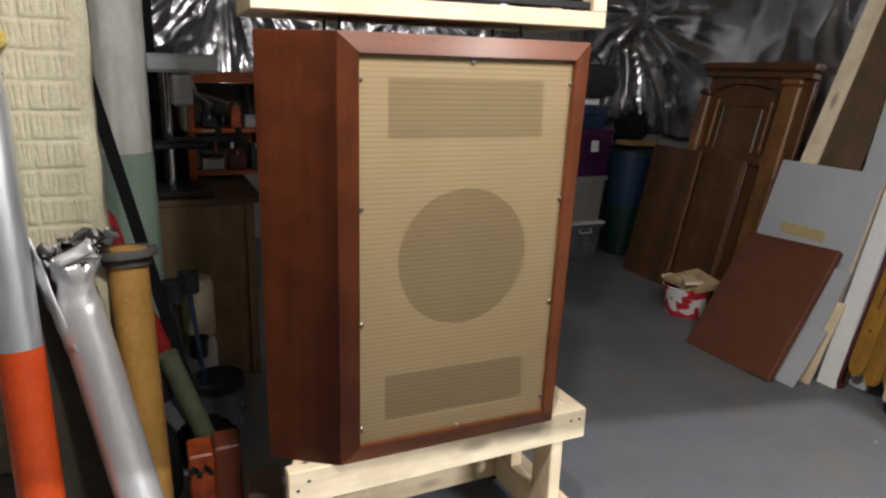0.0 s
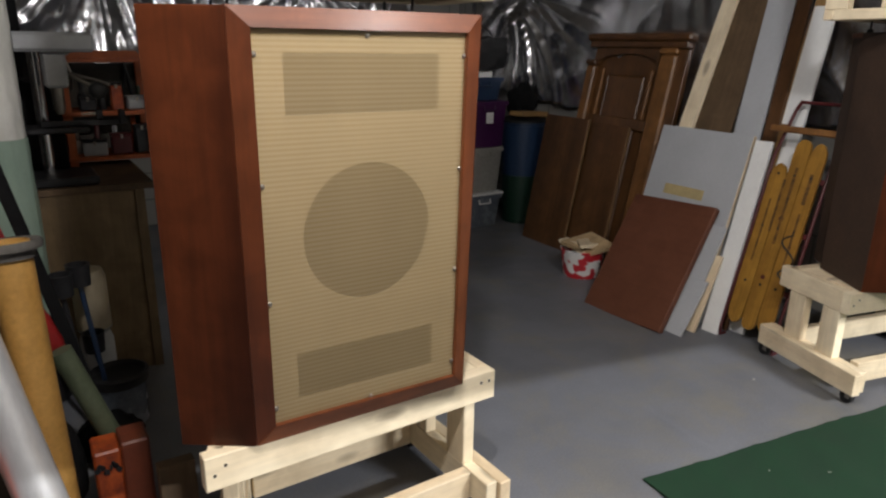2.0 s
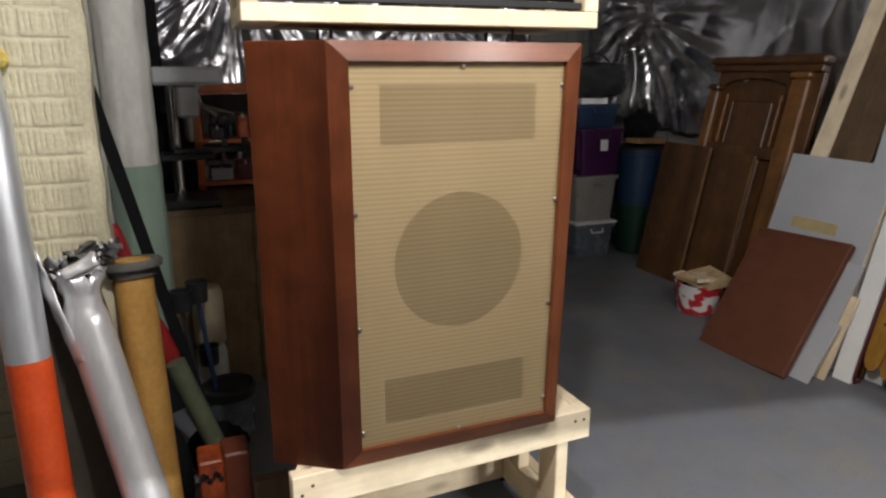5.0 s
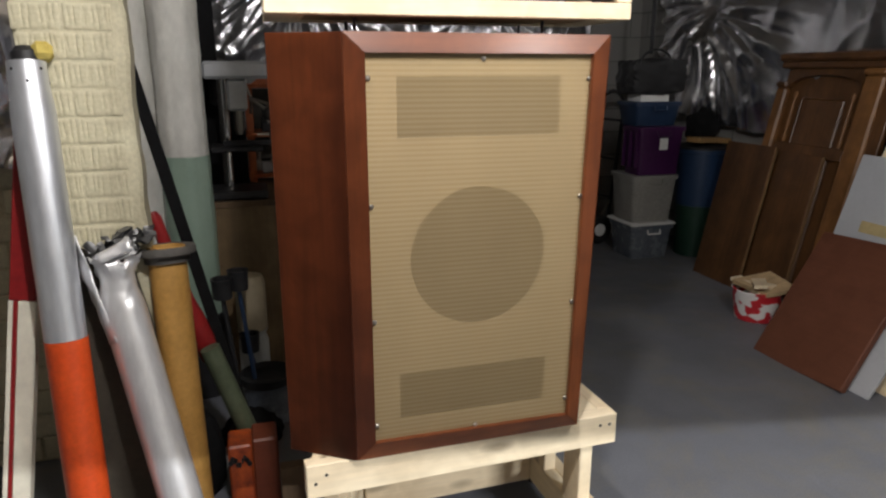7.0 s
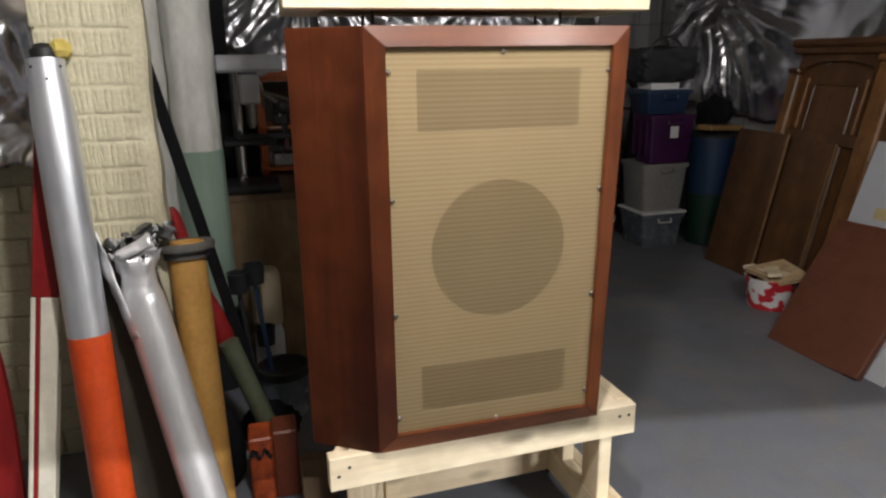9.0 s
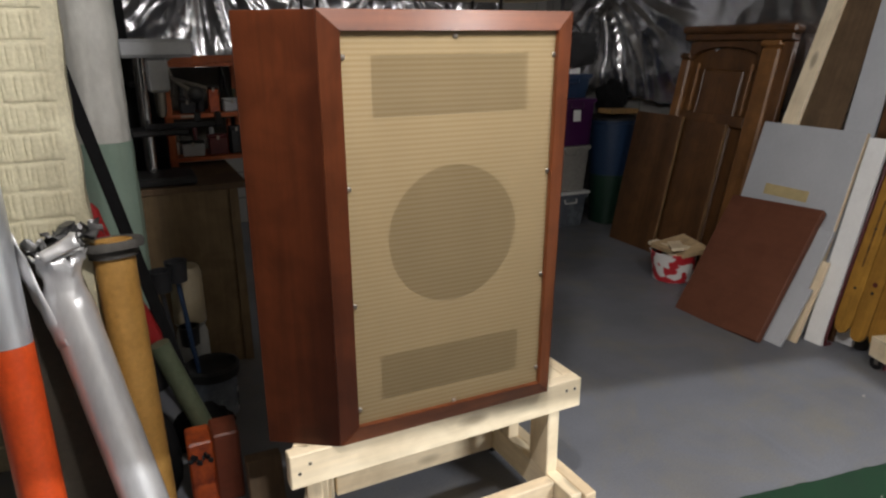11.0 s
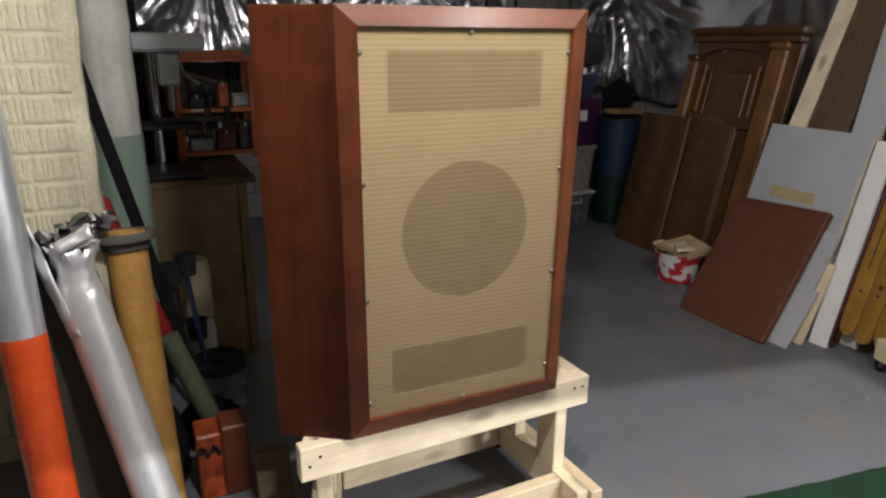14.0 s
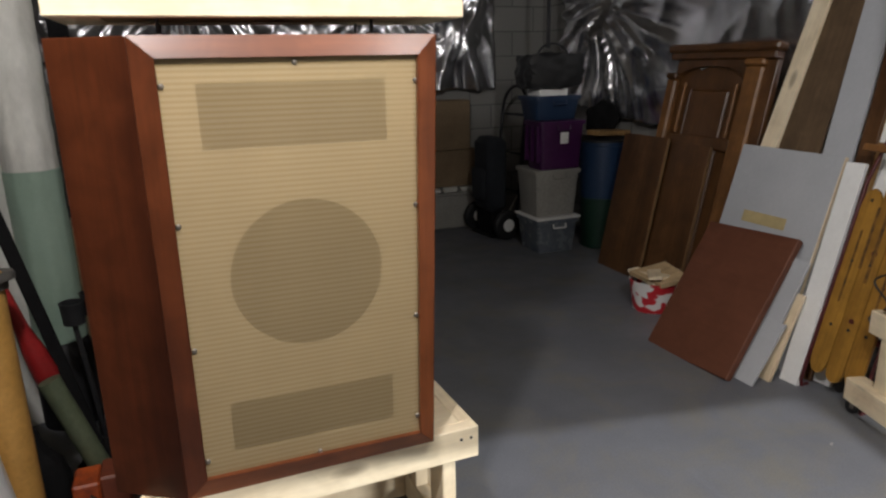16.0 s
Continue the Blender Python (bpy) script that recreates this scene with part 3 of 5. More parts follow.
def horn_crate(label, at):
    """An open lumber crate on rubber feet, with a black horn inside."""
    cr = thing("horn_crate", label, "crate", at, "pair of horn crates")
    w, d, h, b = 0.857, 0.3, 0.4, 0.0025
    part("bottom_rail", boxed((0, 0, 0), (w, 0.038, 0.038), b), M_PINE_X, cr)
    part("bottom_rail", boxed((0, d - 0.038, 0), (w, d, 0.038), b), M_PINE_X, cr)
    part("bottom_rail", boxed((0, 0.0385, 0), (0.089, d - 0.0385, 0.038), b), M_PINE_Y, cr)
    part("bottom_rail", boxed((w - 0.089, 0.0385, 0), (w, d - 0.0385, 0.038), b), M_PINE_Y, cr)
    part("floor_board", boxed((0.09, 0.039, 0.004), (w - 0.09, d - 0.039, 0.026), 0.001), M_PLY_X, cr)
    for x in (0, w - 0.038):
        for y in (0.0, d - 0.089):
            part("upright", boxed((x, y, 0.0385), (x + 0.038, y + 0.089, h), b), M_PINE_Z, cr)
    part("top_rail", boxed((0, 0, h + 0.0005), (w, 0.089, h + 0.038), b), M_PINE_X, cr)
    part("top_rail", boxed((0, d - 0.089, h + 0.0005), (w, d, h + 0.038), b), M_PINE_X, cr)
    horn = bmesh.new()
    lo = [(0.06, 0.02, 0.062), (w - 0.06, 0.02, 0.062), (w - 0.06, 0.02, 0.37), (0.06, 0.02, 0.37)]
    hi = [(0.33, 0.27, 0.16), (w - 0.33, 0.27, 0.16), (w - 0.33, 0.27, 0.28), (0.33, 0.27, 0.28)]
    va, vb = [horn.verts.new(p) for p in lo], [horn.verts.new(p) for p in hi]
    horn.faces.new(vb)
    for i in range(4):
        horn.faces.new((va[i], va[(i + 1) % 4], vb[(i + 1) % 4], vb[i]))
    hob = part("horn", horn, M_BLACK, cr, "black flared horn")
    hob.modifiers.new("thick", "SOLIDIFY").thickness = 0.012
    part("horn_rim", face_prism([(0.045, 0.045), (w - 0.045, 0.045), (w - 0.045, 0.06), (0.045, 0.06)], 0.004, 0.034, 0.001), M_BLACK, cr)
    for x in (0.2, w - 0.2):
        for y in (0.07, d - 0.07):
            part("foot", lathe([(0.012, -0.0418), (0.012, -0.03), (0.004, -0.028), (0.004, 0.0)], 10, None, pose(x, y, 0)), M_IRON, cr, "threaded foot")
    return cr


M_BAFFLE = mottled("baffle_board", (0.7, 0.55, 0.32), (0.78, 0.63, 0.38), 6, 0.8)
M_PLY_X = wood("plywood_deck", (0.45, 0.31, 0.16), (0.58, 0.42, 0.24), "x", 6, 0.65)

ST1, ST2 = pose(-0.17, 0.012, 0, 0, 0, 2.0), pose(2.232, -0.147, 0, 0, 0, -12.0)
dolly_stand("pale pine two-by-four stand on small casters", ST1)
speaker_cabinet("vintage cherry-brown speaker with tan striped grille on a pine stand", pose(0, 0, 0.4405))
horn_crate("open pine crate holding a black horn above the speaker", pose(-0.195, 0.125, 1.453, 0, 0, -1.5))
dolly_stand("pale pine two-by-four stand with wheels by the green carpet", ST2, (0.0872, 0.9962), (0.0872, 0.9962), (-0.038, -0.11))
C2 = pose(2.426, -0.263, 0.4405, 0, 0, -4.0) @ pose(0.05, 0, 0)
speaker_cabinet("second brown speaker turned side on upon its pine stand", C2)
horn_crate("open pine crate above the second speaker", C2 @ pose(-0.254, 0.11, 1.0125))


# ---- stored boards leaning on the side wall ----
def lean_pose(x0, y, slope, turn=0.0, z=0.0):
    """At the floor point (x0, y), z axis up along a lean of that slope towards the wall."""
    return pose(x0, y, z, 0, math.degrees(math.atan(slope)), 0) @ pose(0, 0, 0, turn, 0, 0)


def leaning_board(name, label, x0, y0, y1, length, slope, mat, thick=0.02, turn=0.0, z=0.0, category="board", bevel=0.0015):
    ob = part(name, boxed((0, -(y1 - y0) / 2, 0), (thick, (y1 - y0) / 2, length), bevel), mat, None, label, at=lean_pose(x0, (y0 + y1) / 2, slope, turn, z))
    return tagged(ob, label, category, "boards leaning on the wall")


leaning_board("veneered_board", "reddish-brown veneered board leaning on stacked panels", 2.095, 0.635, 1.15, 0.69, 0.66, M_BOARD, 0.036, -3.0, bevel=0.004)
leaning_board("primed_panel", "short grey panel behind the brown board", 2.172, 0.56, 1.0, 0.3, 0.62, M_GREY, 0.012)
leaning_board("primed_panel", "narrow grey panel among the stacked boards", 2.22, 0.59, 0.95, 0.56, 0.48, M_GREY, 0.012)
leaning_board("plywood_strip", "pale plywood strip standing among the panels", 2.27, 0.56, 0.68, 0.4, 0.4, M_PINE_Z, 0.015)
leaning_board("large_grey_panel", "large grey primed panel leaning on the wall", 2.37, 0.632, 1.19, 0.975, 0.29, M_GREY, 0.02)
tape_panel = bpy.data.objects["large_grey_panel"]
part("tape", boxed((-0.0015, -0.1, 0.61), (-0.0002, 0.15, 0.665), 0), M_TAPE, tape_panel, "tan masking tape strip")
part("raw_edge", boxed((0.0005, -0.2835, 0.001), (0.0195, -0.2793, 0.974), 0.001), M_PINE_Z, tape_panel, "pale raw wooden edge")
leaning_board("white_board", "narrow white painted board leaning on edge", 2.345, 0.487, 0.575, 0.962, 0.29, M_WHITE, 0.02, -1.6)
leaning_board("pine_stud", "long pale pine stud leaning against the wall", 2.4, 1.08, 1.17, 2.1, 0.285, M_PINE_Z, 0.038, 3.5)
M_BROWNB = wood("brown_hardboard", (0.1, 0.06, 0.03), (0.15, 0.095, 0.05), "z", 6, 0.7)
M_RAWEDGE = wood("raw_edge", (0.17, 0.09, 0.035), (0.26, 0.15, 0.06), "z", 8, 0.7)
M_TAN = wood("tan_wood", (0.3, 0.17, 0.06), (0.42, 0.26, 0.1), "z", 8, 0.6)
leaning_board("brown_plank", "wide brown hardboard plank leaning on the wall", 2.425, 0.8, 1.02, 2.1, 0.28, M_BROWNB, 0.012)
leaning_board("grey_plank", "long grey primed plank leaning on the wall", 2.41, 0.575, 0.72, 2.1, 0.285, M_GREY, 0.015, -3.1)
leaning_board("dark_plank", "narrow dark wooden plank leaning on the wall", 2.43, 0.495, 0.565, 2.1, 0.285, M_DARKWOOD, 0.02, -3.5)
leaning_board("tan_strip", "tan wooden strip behind the planks", 2.45, 0.52, 0.58, 1.75, 0.28, M_TAN, 0.02)
leaning_board("white_plank", "white painted plank leaning behind the sled", 2.46, 0.42, 0.53, 1.6, 0.27, M_WHITE, 0.018, -1.5)


M_DECAL = mottled("worn_dark_paint", (0.05, 0.022, 0.008), (0.2, 0.095, 0.018), 26, 0.6, contrast=0.12)


def snow_sled(at):
    """Wooden slats on steel runners, standing on its tail."""
    sl = thing("snow_sled", "old varnished wooden sled with dark red steel runners standing upright", "sled", at)

    def slat(y0, y1, z0, z1, nose):
        bm, pts = bmesh.new(), []
        for k in range(7):
            t = k / 6 * math.pi
            pts.append(((y0 + y1) / 2 + (y1 - y0) / 2 * math.cos(t), z1 - nose + nose * math.sin(t)))
        for k in range(7):
            t = math.pi + k / 6 * math.pi
            pts.append(((y0 + y1) / 2 + (y1 - y0) / 2 * math.cos(t), z0 + nose + nose * math.sin(t)))
        f = bm.faces.new([bm.verts.new((0, y, z)) for y, z in pts])
        r = bmesh.ops.extrude_face_region(bm, geom=[f])
        bmesh.ops.translate(bm, verts=[v for v in r["geom"] if isinstance(v, bmesh.types.BMVert)], vec=(0.014, 0, 0))
        return bm

    part("slat", slat(0.154, 0.23, 0.09, 0.87, 0.07), M_SLED, sl)
    part("slat", slat(0.078, 0.15, 0.08, 0.99, 0.04), M_SLED, sl)
    part("slat", slat(0.0, 0.074, 0.09, 0.98, 0.07), M_SLED, sl)
    for y in (-0.025, 0.25):
        bm = bmesh.new()
        path = [(0.06, y, 0.02), (0.03, y, 0.0), (0.012, y, 0.04), (0.02, y, 0.9), (0.03, y * 0.8 + 0.02, 1.12), (0.06, y * 0.8 + 0.02, 1.17)]
        for a, b in zip(path, path[1:]):
            rod(a, b, 0.008, 8, bm)
        part("runner", bm, M_REDDARK, sl, "dark red steel runner")
    for z in (0.28, 0.55, 0.8):
        part("crossbar", boxed((0.015, -0.02, z), (0.03, 0.245, z + 0.025), 0.002), M_REDDARK, sl)
    part("front_bar", rod((0.055, 0.0, 1.165), (0.055, 0.22, 1.165), 0.008, 8), M_REDDARK, sl)
    part("steering_bar", boxed((-0.02, -0.06, 1.01), (0.002, 0.29, 1.04), 0.004), M_MIDWOOD, sl)
    bm = bmesh.new()
    cord = [(-0.03 + 0.05 * math.sin(0.55 * k) * (1 - k / 26), 0.46 - 0.014 * k) for k in range(14)]
    cord += [(cord[-1][0] - 0.012, 0.262), (cord[-1][0] - 0.03, 0.258), (cord[-1][0] - 0.05, 0.268)]
    for (ya, za), (yb, zb) in zip(cord, cord[1:]):
        rod((-0.004, ya + 0.06, za + 0.1), (-0.004, yb + 0.06, zb + 0.1), 0.0038, 6, bm)
    part("pull_cord", bm, M_BLACK, sl, "dark worn pull cord")
    part("cord_grip", rod((-0.008, -0.004, 0.36), (-0.008, -0.018, 0.43), 0.012, 10, None, 0.009), M_BLACK, sl, "black rubber cord grip", True)
    for y, z0, z1, w in ((0.112, 0.5, 0.86, 0.014), (0.036, 0.42, 0.66, 0.01), (0.036, 0.7, 0.84, 0.016), (0.192, 0.4, 0.7, 0.009), (0.152, 0.55, 0.8, 0.012)):
        part("stencil", boxed((-0.0014, y - w / 2, z0), (-0.0003, y + w / 2, z1), 0), M_DECAL, sl, "worn dark painted stripe")
    for z in (0.29, 0.56, 0.81):
        for y in (0.037, 0.114, 0.192):
            part("rivet", lathe([(0.007, 0.0002), (0.006, 0.002), (0.0, 0.003)], 8, None, along((0, y, z + 0.012), (-1, y, z + 0.012))), M_IRON, sl)
    for y, z, r in ((0.113, 0.34, 0.011), (0.113, 0.62, 0.012), (0.035, 0.5, 0.008)):
        part("decal", lathe([(0.0, 0.0002), (r, 0.0002), (r, 0.0012), (0.0, 0.0012)], 12, None, along((0, y, z), (-1, y, z))), M_REDDARK, sl, "faded dark red decal")
    return sl


snow_sled(lean_pose(2.345, 0.235, 0.27))


def door_panel(at):
    """A cabinet front: moulded cornice, wide stiles, an arched recess and two thin posts for highlights."""
    d = thing("cabinet_door", "old dark stained wooden cabinet front with arched recess", "cabinet door", at)
    W, Z = 0.82, 1.45
    part("back_board", boxed((0.02, 0.02, 0), (0.032, W - 0.02, Z - 0.02), 0.001), M_DARKWOOD, d)
    part("cornice", boxed((-0.06, -0.012, Z - 0.045), (0.0195, W + 0.01, Z), 0.012), M_DARKWOOD, d)
    part("frieze", boxed((-0.04, 0.01, Z - 0.085), (0.0195, W - 0.01, Z - 0.0455), 0.006), M_DARKWOOD, d)
    part("stile", boxed((-0.03, 0.085, 0), (0.0195, 0.21, Z - 0.12), 0.012), M_MIDWOOD, d)
    part("stile", boxed((-0.03, W - 0.085, 0), (0.0195, W - 0.005, Z - 0.2), 0.012), M_MIDWOOD, d)
    part("edge_board", boxed((-0.012, 0.012, 0), (0.0195, 0.0845, Z - 0.086), 0.004), M_DARKWOOD, d)
    part("capital", boxed((-0.042, 0.078, Z - 0.1195), (0.0195, 0.217, Z - 0.0855), 0.01), M_MIDWOOD, d)
    part("capital", boxed((-0.042, W - 0.09, Z - 0.1995), (0.0195, W - 0.0, Z - 0.165), 0.01), M_DARKWOOD, d)
    y0, y1, n = 0.2175, W - 0.0905, 16
    arch = [((y0 + y1) / 2 + (y1 - y0) / 2 * math.cos(math.pi * k / n), 1.26 + 0.07 * math.sin(math.pi * k / n)) for k in range(n + 1)]
    bm = bmesh.new()
    f = bm.faces.new([bm.verts.new((-0.015, y, z)) for y, z in [(y0, Z - 0.086), (y1, Z - 0.086)] + arch])
    r = bmesh.ops.extrude_face_region(bm, geom=[f])
    bmesh.ops.translate(bm, verts=[v for v in r["geom"] if isinstance(v, bmesh.types.BMVert)], vec=(0.034, 0, 0))
    part("arched_rail", bm, M_DARKWOOD, d)
    part("raised_panel", boxed((0.004, y0 + 0.1, 0.1), (0.0195, y1 - 0.1, 1.2), 0.012), M_DARKWOOD, d)
    part("mid_rail", boxed((-0.01, y0, 0.86), (0.0035, y1, 0.93), 0.005), M_DARKWOOD, d)
    # Lighter amber posts stand in for highlights along the recess edges.
    for y in (y0 + 0.05, y1 - 0.05):
        part("column", lathe([(0.008, 0.935), (0.014, 0.96), (0.009, 0.985), (0.013, 1.06), (0.012, 1.13), (0.008, 1.19), (0.014, 1.215), (0.008, 1.235)], 14, None, pose(0.004, y, 0)), M_MIDWOOD, d, "thin amber post standing in for a highlight", True)
    return d


door_panel(lean_pose(2.7, 1.31, 0.2))


def edged_panel(label, x0, y0, y1, length, slope):
    pn = thing("brown_side_panel", label, "board", lean_pose(x0, (y0 + y1) / 2, slope), "boards leaning on the wall")
    h = (y1 - y0) / 2
    part("veneer_face", boxed((0, -h + 0.0065, 0), (0.018, h, length), 0.001), M_DARKWOOD, pn)
    part("pale_edge", boxed((-0.001, -h, 0), (0.018, -h + 0.006, length), 0.001), M_RAWEDGE, pn, "pale raw edge")
    return pn


edged_panel("dark brown wooden panel with a pale edge", 2.64, 1.955, 2.385, 0.9, 0.2)
edged_panel("dark brown wooden panel leaning on the cabinet front", 2.665, 1.62, 1.95, 0.88, 0.2)

# red and white tub with scraps
tub = thing("scrap_tub", "red and white patterned tub full of wood offcuts", "tub", pose(2.41, 1.51, 0))
bm = lathe([(0.105, 0.0), (0.11, 0.004), (0.132, 0.165), (0.138, 0.17), (0.133, 0.175), (0.126, 0.165), (0.1, 0.01)], 28)
M_TUB, nt, b = node_mat("red_white_print")
v = coords(nt, (1, 1, 1.4))
nt.links.new(ramp(nt, noise_tex(nt, v, 13, 1, 0.4), [(0.47, (0.5, 0.02, 0.03)), (0.5, (0.72, 0.7, 0.68))]), b.inputs["Base Color"])
b.inputs["Roughness"].default_value = 0.4
part("tub", bm, M_TUB, tub, "", True)
part("offcut", prism([(-0.1, 0.1), (-0.06, -0.12), (0.1, -0.17), (0.11, 0.05)], 0, 0.03, 0.002), M_PLY_X, tub, "large tan board scrap", at=pose(0.0, -0.01, 0.19, 8, -14, 0))
for k in range(5):
    rnd = random.Random(k)
    part("offcut", boxed((-0.03, -0.11, 0), (0.04, 0.12, 0.018), 0.001), M_PINE_Y, tub, at=pose(rnd.uniform(-0.06, 0.05), rnd.uniform(-0.04, 0.03), 0.16 + 0.012 * k, rnd.uniform(-12, 12), rnd.uniform(-10, 10), rnd.uniform(-40, 40)))


# ---- totes and bins ----
def tote(name, label, x0, x1, y0, y1, z0, z1, mat, lid=None, taper=0.025, ribs=0):
    cx, cy = (x0 + x1) / 2, (y0 + y1) / 2
    t = thing(name, label, "storage bin", pose(cx, cy, z0), "stack of storage bins")
    hx, hy, h = (x1 - x0) / 2, (y1 - y0) / 2, z1 - z0
    bm = bmesh.new()
    rings = []
    for z, k in ((0, taper), (h - 0.03, 0.004), (h - 0.03, -0.008), (h - 0.002, -0.008)):
        pts = []
        for sx, sy in ((-1, -1), (1, -1), (1, 1), (-1, 1)):
            for a in range(4):
                ang = math.atan2(sy, sx) + (a - 1.5) * 0.4
                pts.append(bm.verts.new((sx * (hx - k - 0.03) + 0.03 * math.cos(ang), sy * (hy - k - 0.03) + 0.03 * math.sin(ang), z)))
        rings.append(pts)
    n = len(rings[0])
    for a, b2 in zip(rings, rings[1:]):
        for i in range(n):
            bm.faces.new((a[i], a[(i + 1) % n], b2[(i + 1) % n], b2[i]))
    bm.faces.new(rings[0][::-1])
    bm.faces.new(rings[-1])
    part("bin", bm, mat, t, "", True)
    if lid:
        part("lid", boxed((-hx - 0.012, -hy - 0.012, h - 0.0015), (hx + 0.012, hy + 0.012, h + 0.016), 0.006), lid, t)
    for i in range(ribs):
        y = -hy + 0.04 + i * (2 * hy - 0.08) / max(1, ribs - 1)
        part("rib", boxed((-hx - 0.012, y - 0.008, 0.05), (-hx + 0.015, y + 0.008, h - 0.035), 0.003), mat, t)
    bm = bmesh.new()
    for a, b2 in (((-0.05, -hy - 0.01, h - 0.03), (-0.05, -hy - 0.02, h - 0.06)), ((-0.05, -hy - 0.02, h - 0.06), (0.05, -hy - 0.02, h - 0.06)), ((0.05, -hy - 0.02, h - 0.06), (0.05, -hy - 0.01, h - 0.03))):
        rod(a, b2, 0.006, 8, bm)
    part("handle", bm, lid or mat, t)
    return t


M_CLEARBIN = mottled("cloudy_clear_plastic", (0.1, 0.12, 0.15), (0.2, 0.22, 0.25), 9, 0.25)
tote("storage_bin", "cloudy clear storage bin with white lid on the floor", 2.36, 2.7, 2.73, 3.06, 0, 0.25, M_CLEARBIN, M_WHITE)
tote("storage_bin", "grey plastic storage tote in the stack", 2.35, 2.71, 2.74, 3.06, 0.268, 0.61, M_TOTE)
pur = tote("storage_bin", "purple ribbed plastic tote with white label", 2.37, 2.73, 2.73, 2.97, 0.612, 0.95, M_PURPLE, None, 0.02, 3)
part("label", boxed((-0.03, -0.134, 0.18), (0.035, -0.131, 0.26), 0.001), M_WHITE, pur, "white paper label")
tote("storage_bin", "blue plastic tote with paper on top", 2.36, 2.72, 2.78, 3.05, 0.952, 1.12, M_BLUE)
tagged(part("paper", boxed((2.38, 2.77, 1.1205), (2.6, 2.95, 1.165), 0.004), M_WHITE), "loose white papers on the blue tote", "paper")
bag = thing("black_bag", "black fabric bag slumped on the bins", "bag", pose(2.5, 2.85, 1.166))
bm = bmesh.new()
bmesh.ops.create_icosphere(bm, subdivisions=4, radius=1.0)
for q in bm.verts:
    p = q.co.copy()
    k = 1 + 0.1 * noise.noise(p * 2.1) + 0.07 * noise.noise(p * 6)
    sq = max(abs(p.x), abs(p.y), abs(p.z)) ** -0.8
    q.co = Vector((p.x * 0.22 * k * sq, p.y * 0.13 * k * sq, max(0.0, p.z * 0.12 * k * sq + 0.12)))
part("bag_body", bm, M_BLACK, bag, "", True)
bm = bmesh.new()
for k in range(12):
    a0, a1 = math.pi * k / 12, math.pi * (k + 1) / 12
    rod((0.12 * math.cos(a0) - 0.05, -0.12, 0.2 + 0.1 * math.sin(a0)), (0.12 * math.cos(a1) - 0.05, -0.12, 0.2 + 0.1 * math.sin(a1)), 0.008, 6, bm)
part("strap", bm, M_BLACK, bag)
tagged(part("hanging_strap", boxed((2.5, 2.9, 1.44), (2.53, 2.905, 2.44), 0.001), M_BLACK), "black strap hanging from the ceiling", "strap")
rb = thing("recycling_bin", "tall blue recycling bin with dark green lower half", "bin", pose(2.92, 2.78, 0))
part("bin", lathe([(0.13, 0), (0.14, 0.01), (0.155, 0.38), (0.157, 0.381)], 20), M_DGREEN, rb, "", True)
part("liner", lathe([(0.158, 0.382), (0.17, 0.76), (0.178, 0.765), (0.178, 0.785), (0.165, 0.786)], 20), M_BLUE, rb, "", True)
part("lid", lathe([(0.182, 0.787), (0.182, 0.8), (0.1, 0.83), (0.0, 0.835)], 20), M_BLACK, rb, "", True)
tagged(part("tan_offcut", boxed((-0.16, -0.06, 0), (0.15, 0.07, 0.035), 0.004), M_TAN, at=pose(2.9, 2.68, 0.8365, 0, 3, 12)), "tan board offcut lying on the recycling bin", "board")
db = thing("dark_sack", "crumpled dark plastic sack on the recycling bin", "bag", pose(2.95, 2.85, 0.836))
bm = bmesh.new()
bmesh.ops.create_icosphere(bm, subdivisions=4, radius=1.0)
for q in bm.verts:
    p = q.co.copy()
    k = 1 + 0.25 * noise.noise(p * 1.7) + 0.08 * noise.noise(p * 4)
    q.co = Vector((p.x * 0.11 * k, p.y * 0.12 * k, max(0.0, p.z * 0.13 * k + 0.1)))
part("sack_body", bm, M_MATT, db, "", True)

# hand truck
ht = thing("hand_truck", "black hand truck with white hubbed rubber wheels", "hand truck", pose(2.44, 3.468, 0, 0, 0, -82.6))
for x in (-0.222, 0.222):
    w = part("wheel", lathe([(0.04, -0.03), (0.1, -0.03), (0.115, -0.018), (0.118, 0), (0.115, 0.018), (0.1, 0.03), (0.04, 0.03)], 24, None, pose(x, -0.1, 0.118, 0, 90)), M_BLACK, ht, "black rubber tyre", True)
    part("hub", lathe([(0.0, -0.036), (0.045, -0.036), (0.05, -0.03), (0.05, 0.03), (0.045, 0.036), (0.0, 0.036)], 16, None, pose(x, -0.1, 0.118, 0, 90)), M_WHITE, w, "white wheel hub", True)
    part("rail", rod((x * 0.72, 0.02, 0.05), (x * 0.72, 0.12, 1.0), 0.014, 8), M_IRON, ht)
    part("axle_brace", rod((x * 0.8, -0.1, 0.118), (x * 0.72, 0.05, 0.34), 0.008, 8), M_STEEL, ht, "bare steel brace")
part("axle", rod((-0.19, -0.1, 0.118), (0.19, -0.1, 0.118), 0.01, 8), M_STEEL, ht)
part("toe_plate", boxed((-0.15, -0.2, 0.012), (0.15, 0.03, 0.02), 0.002), M_IRON, ht)
for z in (0.35, 0.65, 0.95):
    part("cross_bar", rod((-0.16, 0.02 + z * 0.1, z), (0.16, 0.02 + z * 0.1, z), 0.01, 8), M_IRON, ht)
bm = bmesh.new()
arc = [(0.16 * math.cos(math.pi * k / 10), 0.12 + 0.02 * math.sin(math.pi * k / 10), 1.0 + 0.17 * math.sin(math.pi * k / 10)) for k in range(11)]
